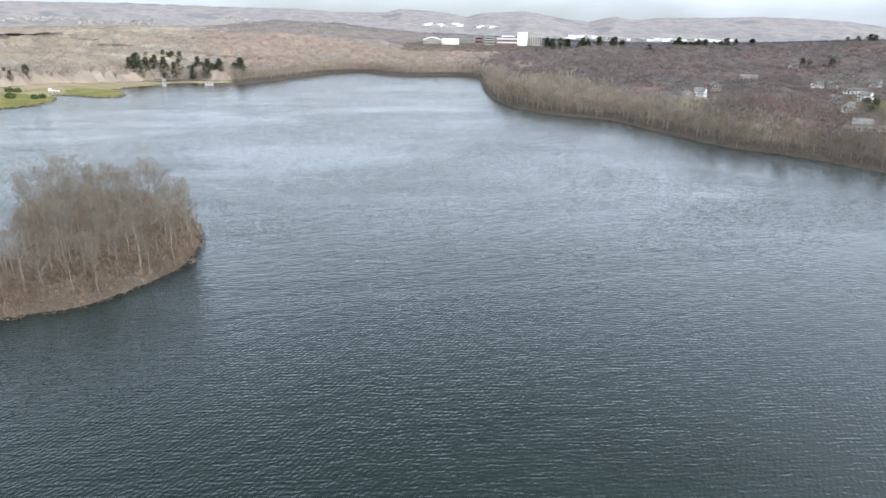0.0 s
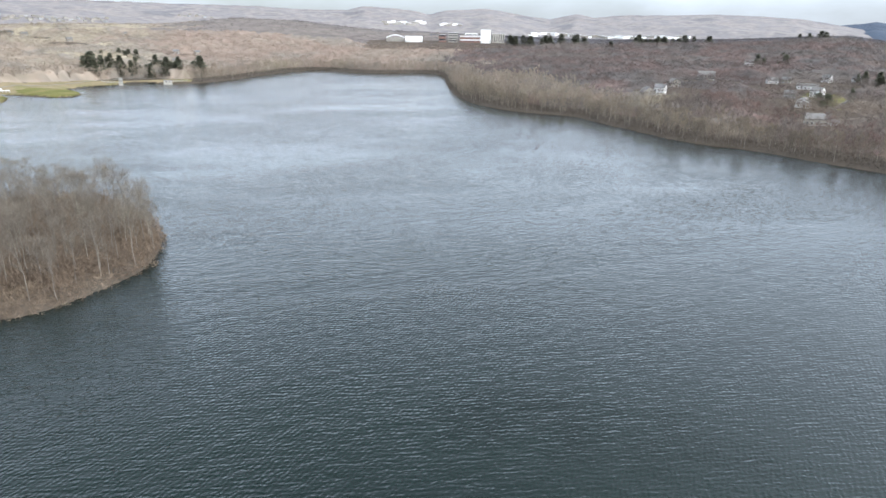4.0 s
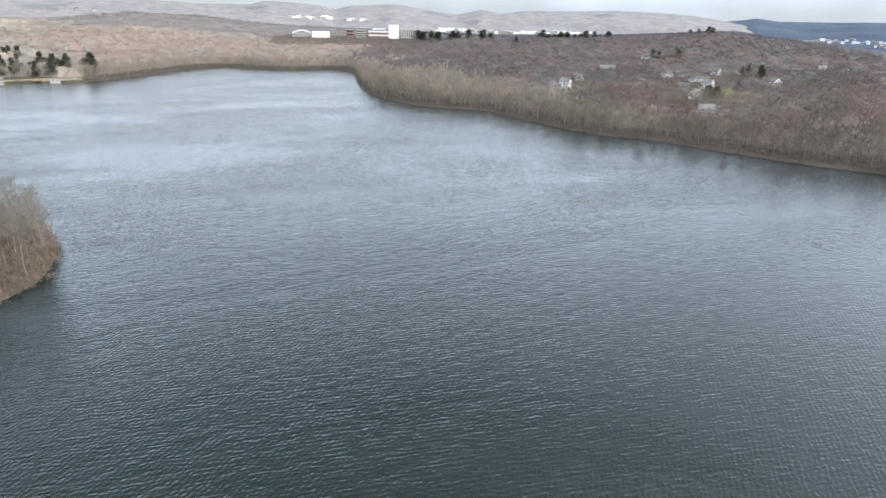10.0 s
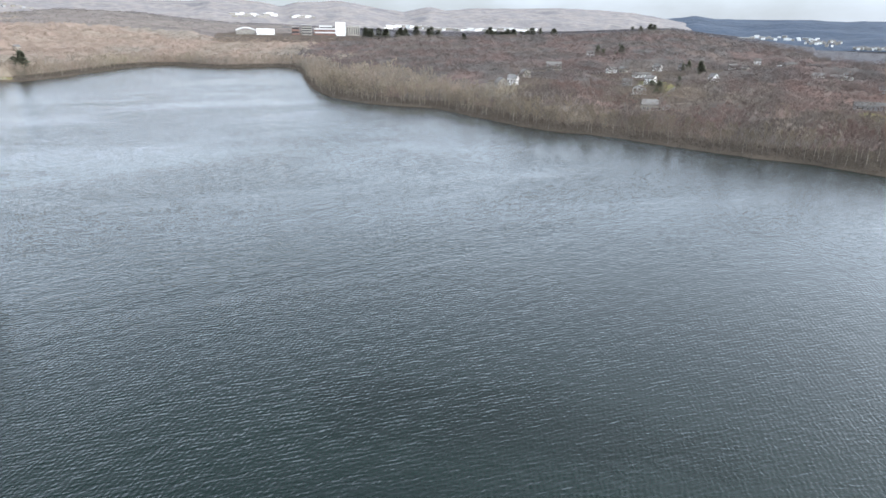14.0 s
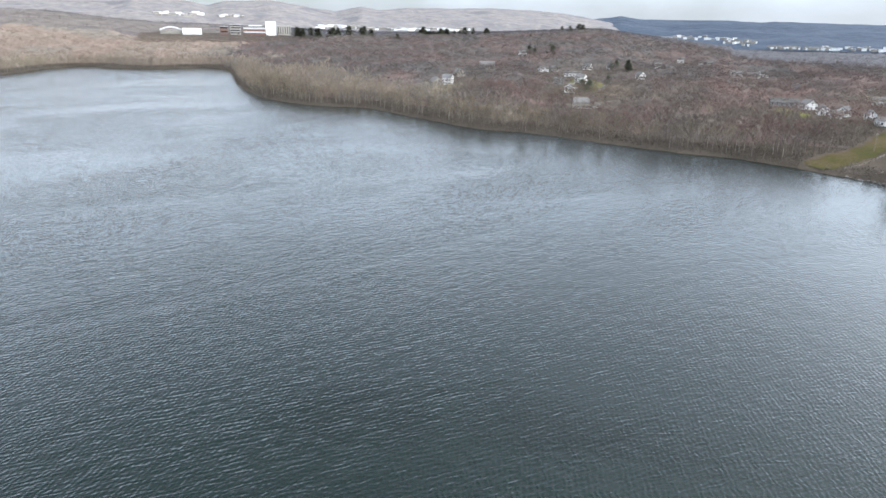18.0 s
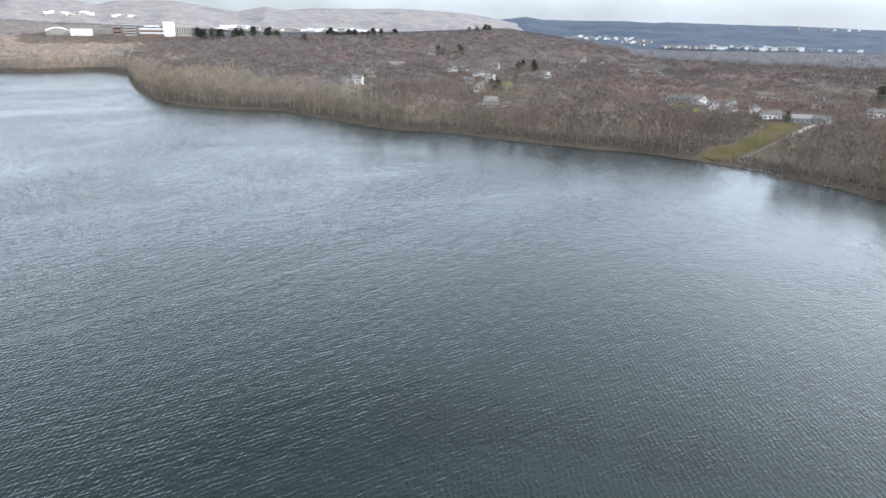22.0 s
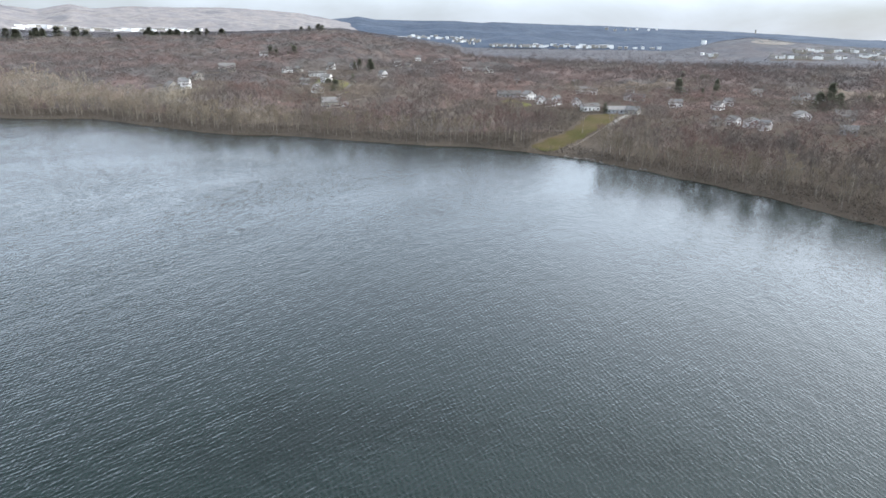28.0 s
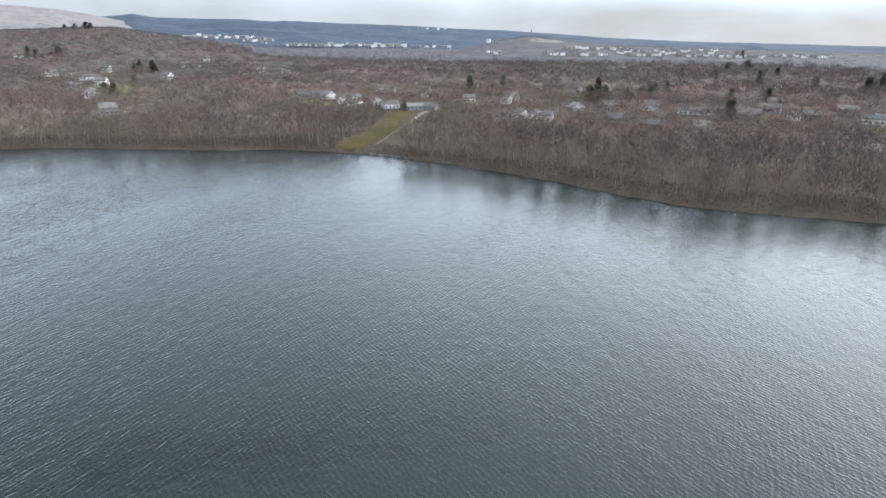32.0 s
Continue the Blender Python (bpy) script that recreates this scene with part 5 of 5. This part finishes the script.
# ---------------------------------------------------------------- woods
rng = np.random.default_rng(7)
FINE = [bare_tree(rng, h, 5.0, 14, 1450, 0.03, 1.65, low=0.2) for h in (15.5, 17.5, 16.5, 18.5, 14.0)]
AIRY = [bare_tree(rng, h, 5.2, 16, 620, 0.022, 1.8, low=0.42, stout=0.8) for h in (15.5, 17.5, 16.5, 18.5, 14.0)]
fine_meshes = []
for ((wv, wf_), (tv, tf)), ((av, af), (cv, cf)) in zip(FINE, AIRY):
    fine_meshes.append(((mesh_np("trunk", wv, wf_, [M_BARK], smooth=True), mesh_np("crown", tv, tf, [M_TWIG_TAN], tone=np.full(len(tv), 0.5))),
                        (mesh_np("trunk", av, af, [M_BARK], smooth=True), mesh_np("crown", cv, cf, [M_TWIG_ISLE], tone=np.full(len(cv), 0.5)))))


def bare_tree_thing(x, y, z, size, turn, kind, label, group, crown=1):
    ob = thing("bare_tree", label, "tree", Matrix.LocRotScale((x, y, z), Euler((0, 0, turn)), (size, size, size)), group)
    part("trunk", fine_meshes[kind][crown - 1][0], ob, "pale grey bark")
    part("crown", fine_meshes[kind][crown - 1][1], ob, "fine brown leafless twigs" if crown == 1 else "fine grey leafless twigs")
    return ob


def woods(name, shapes, places, mats, label, **how):
    if isinstance(shapes[0][0], tuple):
        state = rng.bit_generator.state
        wv, wf_, wt = scatter([w for w, _ in shapes], places, rng, **how)
        rng.bit_generator.state = state
        tv, tf, tt = scatter([t for _, t in shapes], places, rng, **how)
        v, f, t = np.concatenate([wv, tv]), np.concatenate([wf_, tf + len(wv)]), np.concatenate([wt, tt])
        index = np.r_[np.zeros(len(wf_), int), np.ones(len(tf), int)]
    else:
        v, f, t = scatter(shapes, places, rng, **how)
        index = np.ones(len(f), int)
    return tagged(new(name, mesh_np(name, v, f, mats, index, tone=t)), label, "woods", kind="stuff")


# island trees, each one a thing, over dry brush
ix, iy = jittered(-180, -78, 130, 282, 6.7, rng)
pick = shore_distance(ix, iy) > 0.8
ix, iy = ix[pick], iy[pick]
for x, y, z in zip(ix, iy, land(ix, iy)):
    bare_tree_thing(x, y, z, rng.uniform(0.72, 1.12), rng.uniform(0, 6.28), rng.integers(0, 5), "tall leafless tree with pale trunk on the small island", "trees on the island", 2)
BRUSH = [clump(rng, h, 1.9, 60, 0.07, 1.2, 0.95) for h in (1.8, 4.2, 6.8)]
ix2, iy2 = jittered(-180, -78, 130, 282, 2.0, rng)
pick = shore_distance(ix2, iy2) > -1.8
ix2, iy2 = ix2[pick], iy2[pick]
woods("island_brush", BRUSH, np.stack([ix2, iy2, np.maximum(land(ix2, iy2), 0)], -1), [M_BARK, M_BRUSH_ISLE], "dense dry russet brush under the island trees")

# woods within sight, by distance from the shore and from the eye
x, y = jittered(-760, 1250, -230, 1700, 6.6, rng)
d, az = np.hypot(x, y), np.degrees(np.arctan2(x, y))
pick = (az > -38) & (az < 99) & (d < 1600)
x, y, d, az = x[pick], y[pick], d[pick], az[pick]
s = shore_distance(x, y)
pick = (s > 2.0) & (outline_distance(x, y, ISLAND) < -5) & (rng.random(len(x)) < np.where(s > 70, np.where(d < 1000, 0.68, 0.48), np.where(s > 26, 0.75, 0.9)))
x, y, d, az, s = x[pick], y[pick], d[pick], az[pick], s[pick]
pick = open_ground(x, y)
x, y, d, az, s = x[pick], y[pick], d[pick], az[pick], s[pick]
z = land_from(x, y, s)
low = young(x, y)
front = (s < 24) & (d < 760)
edge = np.nonzero(front & (s < 9) & (d < 500))[0]
chosen = edge[np.argsort(d[edge])][:300 - len(ix)]
for i in chosen:
    bare_tree_thing(x[i], y[i], z[i], rng.uniform(0.7, 1.12), rng.uniform(0, 6.28), rng.integers(0, 5), "leafless tree with pale trunk at the water's edge", "trees along the shore")
rest = front.copy()
rest[chosen] = False
P = np.stack([x, y, z], -1)
EDGE = [bare_tree(rng, h, 5.0, 9, 300, 0.065, 2.0, sides=4, low=0.14) for h in (15.0, 17.0, 18.0, 14.0)]
MIDDLE = [bare_tree(rng, h, 6.0, 6, 210, 0.085, 2.1, sides=3, low=0.18) for h in (13.0, 17.5, 15.5, 16.0)]
BACK = [clump(rng, h, r * 1.05, 110, 0.14, 2.1, 0.4, 0.4, 0.1) for h, r in ((12.5, 5.0), (17.5, 7.0), (15.0, 6.4), (16.0, 5.6), (14.0, 4.4), (18.5, 6.0), (13.5, 6.8))]
REMOTE = [clump(rng, h, r * 1.1, 42, 0.2, 2.0, 0.3, 0.4, -0.1) for h, r in ((12.5, 5.0), (17.5, 7.0), (15.0, 6.4), (16.0, 5.6), (14.0, 4.4), (18.5, 6.0), (13.5, 6.8))]
SLIGHT = [bare_tree(rng, h, 6.0, 4, 100, 0.16, 2.3, sides=3, low=0.18) for h in (13.0, 17.5, 15.5, 16.0)]
point = rest & (az < 25 + 5 * wobble(x, y, 60.0))
rest &= ~point
woods("point_woods", EDGE, P[point], [M_BARK_PALE, M_TWIG_TAN], "leafless tan woods along the wooded point", squat=low[point])
woods("shore_woods", EDGE, P[rest], [M_BARK_PALE, M_TWIG], "leafless grey-brown woods along the lake shore", squat=low[rest])
near = ~front & ((s < 120) & (d < 900) | (s < 40) | (outline_distance(x, y, DAM_LAWN) > -40))
west = near & (az < 22 + 4 * wobble(x, y, 60.0))
east = near & ~west
west, remote = west & (d < 700), west & (d >= 700)
woods("cove_woods", SLIGHT, P[remote], [M_BARK, M_TWIG_WEST_LIT], "leafless tan woods round the far cove and behind the dam", squat=low[remote])
woods("near_west_woods", MIDDLE, P[west], [M_BARK, M_TWIG_WEST_LIT], "leafless tan woods behind the cove and the point", squat=low[west])
woods("near_east_woods", MIDDLE, P[east], [M_BARK, M_TWIG], "leafless brown and reddish woods behind the shore", squat=low[east])
back = ~front & ~near
mixed = az + rng.normal(0, 2.0, len(az)) + 4 * wobble(x, y, 90.0)
west = back & (mixed < 4)
east = back & ~(mixed < 4)
russet = west & (d > 1180 + 140 * wobble(x, y, 150.0)) & (az > -21 + 3 * wobble(x, y, 80.0))
west &= ~russet
woods("west_woods", REMOTE, P[west], [M_BARK, M_TWIG_WEST_LIT], "leafless tan woods behind the western shore", squat=low[west])
woods("russet_woods", REMOTE, P[russet], [M_BARK, M_TWIG_RUSSET], "leafless russet woods below the western hill", squat=low[russet])
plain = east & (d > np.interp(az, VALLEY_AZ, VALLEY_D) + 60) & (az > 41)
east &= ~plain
woods("valley_woods", REMOTE, P[plain], [M_BARK, M_TWIG_HAZE], "leafless woods on the low plain, tinted with haze", squat=0.62 * low[plain])
east, remote = east & (d < 700 + 60 * wobble(x, y, 70.0)), east & (d >= 700 + 60 * wobble(x, y, 70.0))
woods("slope_woods", REMOTE, P[remote], [M_BARK, M_TWIG_HIGH], "leafless brown and reddish woods high on the eastern slopes", squat=low[remote])
woods("hill_woods", BACK, P[east], [M_BARK, M_TWIG], "leafless brown woods on the eastern slopes", squat=low[east])



def canopy(name, x, y, height, kinds, mats, label):
    """The dense twigs inside the woods: one lumpy sheet under the tree tops, open over yards and clearings."""
    s = shore_distance(x, y)
    near_yard = young(x, y)
    ok = (s > 38) & (outline_distance(x, y, ISLAND) < -20) & open_ground(x, y) & (near_yard > 0.68)
    top = land_from(x, y, s) + np.where(ok, height * ease((near_yard - 0.64) / 0.26) * rng.uniform(0.62, 1.32, x.shape), -0.4)
    i = np.arange(x.size).reshape(x.shape)
    f = np.stack([i[:-1, :-1], i[1:, :-1], i[1:, 1:], i[:-1, 1:]], -1).reshape(-1, 4)
    az_, d_ = np.degrees(np.arctan2(x, y)), np.hypot(x, y)
    kind = kinds(az_ + rng.normal(0, 0.6, x.shape) + 4 * wobble(x, y, 90.0), d_, x, y)
    kind = np.where((s > 14) & (az_ > -39) & (az_ < 100), kind, -1).ravel()
    f = f[(kind[f] >= 0).all(1) & ok.ravel()[f].any(1)]
    tagged(new(name, mesh_np(name, np.stack([x, y, top], -1).reshape(-1, 3), f, mats, kind[f[:, 0]], smooth=True, tone=rng.random(x.size))), label, "woods", kind="stuff")


def jitter_grid(x0, x1, y0, y1, step):
    gx, gy = np.meshgrid(np.arange(x0, x1, step), np.arange(y0, y1, step), indexing="ij")
    return gx + rng.uniform(-0.3, 0.3, gx.shape) * step, gy + rng.uniform(-0.3, 0.3, gx.shape) * step


def hill_kinds(az, d, x, y):
    plain_at = np.interp(az, VALLEY_AZ, VALLEY_D) + 60
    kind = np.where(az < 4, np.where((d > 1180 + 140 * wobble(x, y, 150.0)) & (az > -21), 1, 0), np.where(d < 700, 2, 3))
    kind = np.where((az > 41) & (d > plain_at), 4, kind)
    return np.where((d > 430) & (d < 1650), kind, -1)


def far_kinds(az, d, x, y):
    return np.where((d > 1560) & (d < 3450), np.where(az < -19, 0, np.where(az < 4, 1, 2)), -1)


gx, gy = jitter_grid(-760, 1260, -230, 1660, 6.5)
gd, ga = np.hypot(gx, gy), np.degrees(np.arctan2(gx, gy))
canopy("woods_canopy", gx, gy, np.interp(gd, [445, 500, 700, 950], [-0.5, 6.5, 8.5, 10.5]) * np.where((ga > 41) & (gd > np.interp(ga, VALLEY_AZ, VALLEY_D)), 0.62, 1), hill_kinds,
       [M_TWIG_WEST_LIT, M_TWIG_RUSSET, M_TWIG, M_TWIG_HIGH, M_TWIG_HAZE], "dense leafless twigs between the trees on the slopes")
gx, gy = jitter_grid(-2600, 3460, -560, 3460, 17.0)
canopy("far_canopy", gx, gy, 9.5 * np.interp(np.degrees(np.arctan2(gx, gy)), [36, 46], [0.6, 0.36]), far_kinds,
       [M_TWIG_WEST_LIT, M_TWIG_GREY, M_TWIG_HAZE], "dense leafless twigs of the far woods")

bx, by = jittered(-300, 330, -60, 1320, 3.0, rng)
pick = (np.degrees(np.arctan2(bx, by)) > -20) & (np.degrees(np.arctan2(bx, by)) < 101)
bx, by = bx[pick], by[pick]
bs = shore_distance(bx, by)
pick = (bs > -1.6) & (bs < 26) & (outline_distance(bx, by, ISLAND) < -5) & (outline_distance(bx, by, MEADOW) < 0)
bx, by, bs = bx[pick], by[pick], bs[pick]
SHRUB = [clump(rng, h, 2.2, 30, 0.12, 1.2, 0.95) for h in (1.6, 3.0, 4.6)]
woods("shore_brush", SHRUB, np.stack([bx, by, np.maximum(land_from(bx, by, bs), 0)], -1), [M_BARK, M_BRUSH], "low dry brush along the shore")

# low scrub round the meadow, thinner along the fence
mx, my = jittered(MEADOW[:, 0].min() - 60, MEADOW[:, 0].max() + 25, MEADOW[:, 1].min() - 25, MEADOW[:, 1].max() + 50, 2.6, rng)
ms, md = shore_distance(mx, my), outline_distance(mx, my, MEADOW)
mid = np.degrees(np.arctan2(mx, my)) - np.interp(np.hypot(mx, my), [390, 420, 470, 560, 620], [51.8, 53.2, 55.2, 56.8, 57.4])
pick = (ms > 1) & (md < -1.0) & (md > -45) & (rng.random(len(mx)) < np.where(mid < 0, 0.85, 0.3)) & (mid < 3.5)
mx, my, ms, mid = mx[pick], my[pick], ms[pick], mid[pick]
woods("meadow_scrub", SHRUB, np.stack([mx, my, land_from(mx, my, ms)], -1), [M_BARK, M_BRUSH], "low dry scrub round the sloping meadow", squat=np.where(mid < 0, 0.8, 0.3))

x, y = jittered(-2600, 3400, -500, 3400, 16.0, rng)
d, az = np.hypot(x, y), np.degrees(np.arctan2(x, y))
pick = (az > -40) & (az < 101) & (d > 1590) & (d < 3400)
x, y, d, az = x[pick], y[pick], d[pick], az[pick]
pick = open_ground(x, y) & (rng.random(len(x)) < np.clip(1.25 - (d - 1500) / 2600, 0.5, 1))
x, y, az = x[pick], y[pick], az[pick]
FAR = [clump(rng, h, 10.0, 14, 0.6, 3.2, 0.35, 0.3, -0.1) for h in (13.0, 15.0, 14.0)]
mixed = az + rng.normal(0, 1.5, len(az)) + 3 * wobble(x, y, 200.0)
far_p, far_squat = np.stack([x, y, land(x, y)], -1), np.interp(az, [36, 46], [0.6, 0.36])
tan = mixed < -19
hill = (mixed < 4) & ~tan
woods("far_west_woods", FAR, far_p[tan], [M_BARK, M_TWIG_WEST_LIT], "far leafless tan woods on the western plateau", squat=far_squat[tan])
woods("hilltop_woods", FAR, far_p[hill], [M_BARK, M_TWIG_GREY], "far leafless grey woods on the western hilltop", squat=far_squat[hill])
woods("far_woods", FAR, far_p[mixed >= 4], [M_BARK, M_TWIG_HAZE], "far leafless woods tinted with haze", squat=far_squat[mixed >= 4])
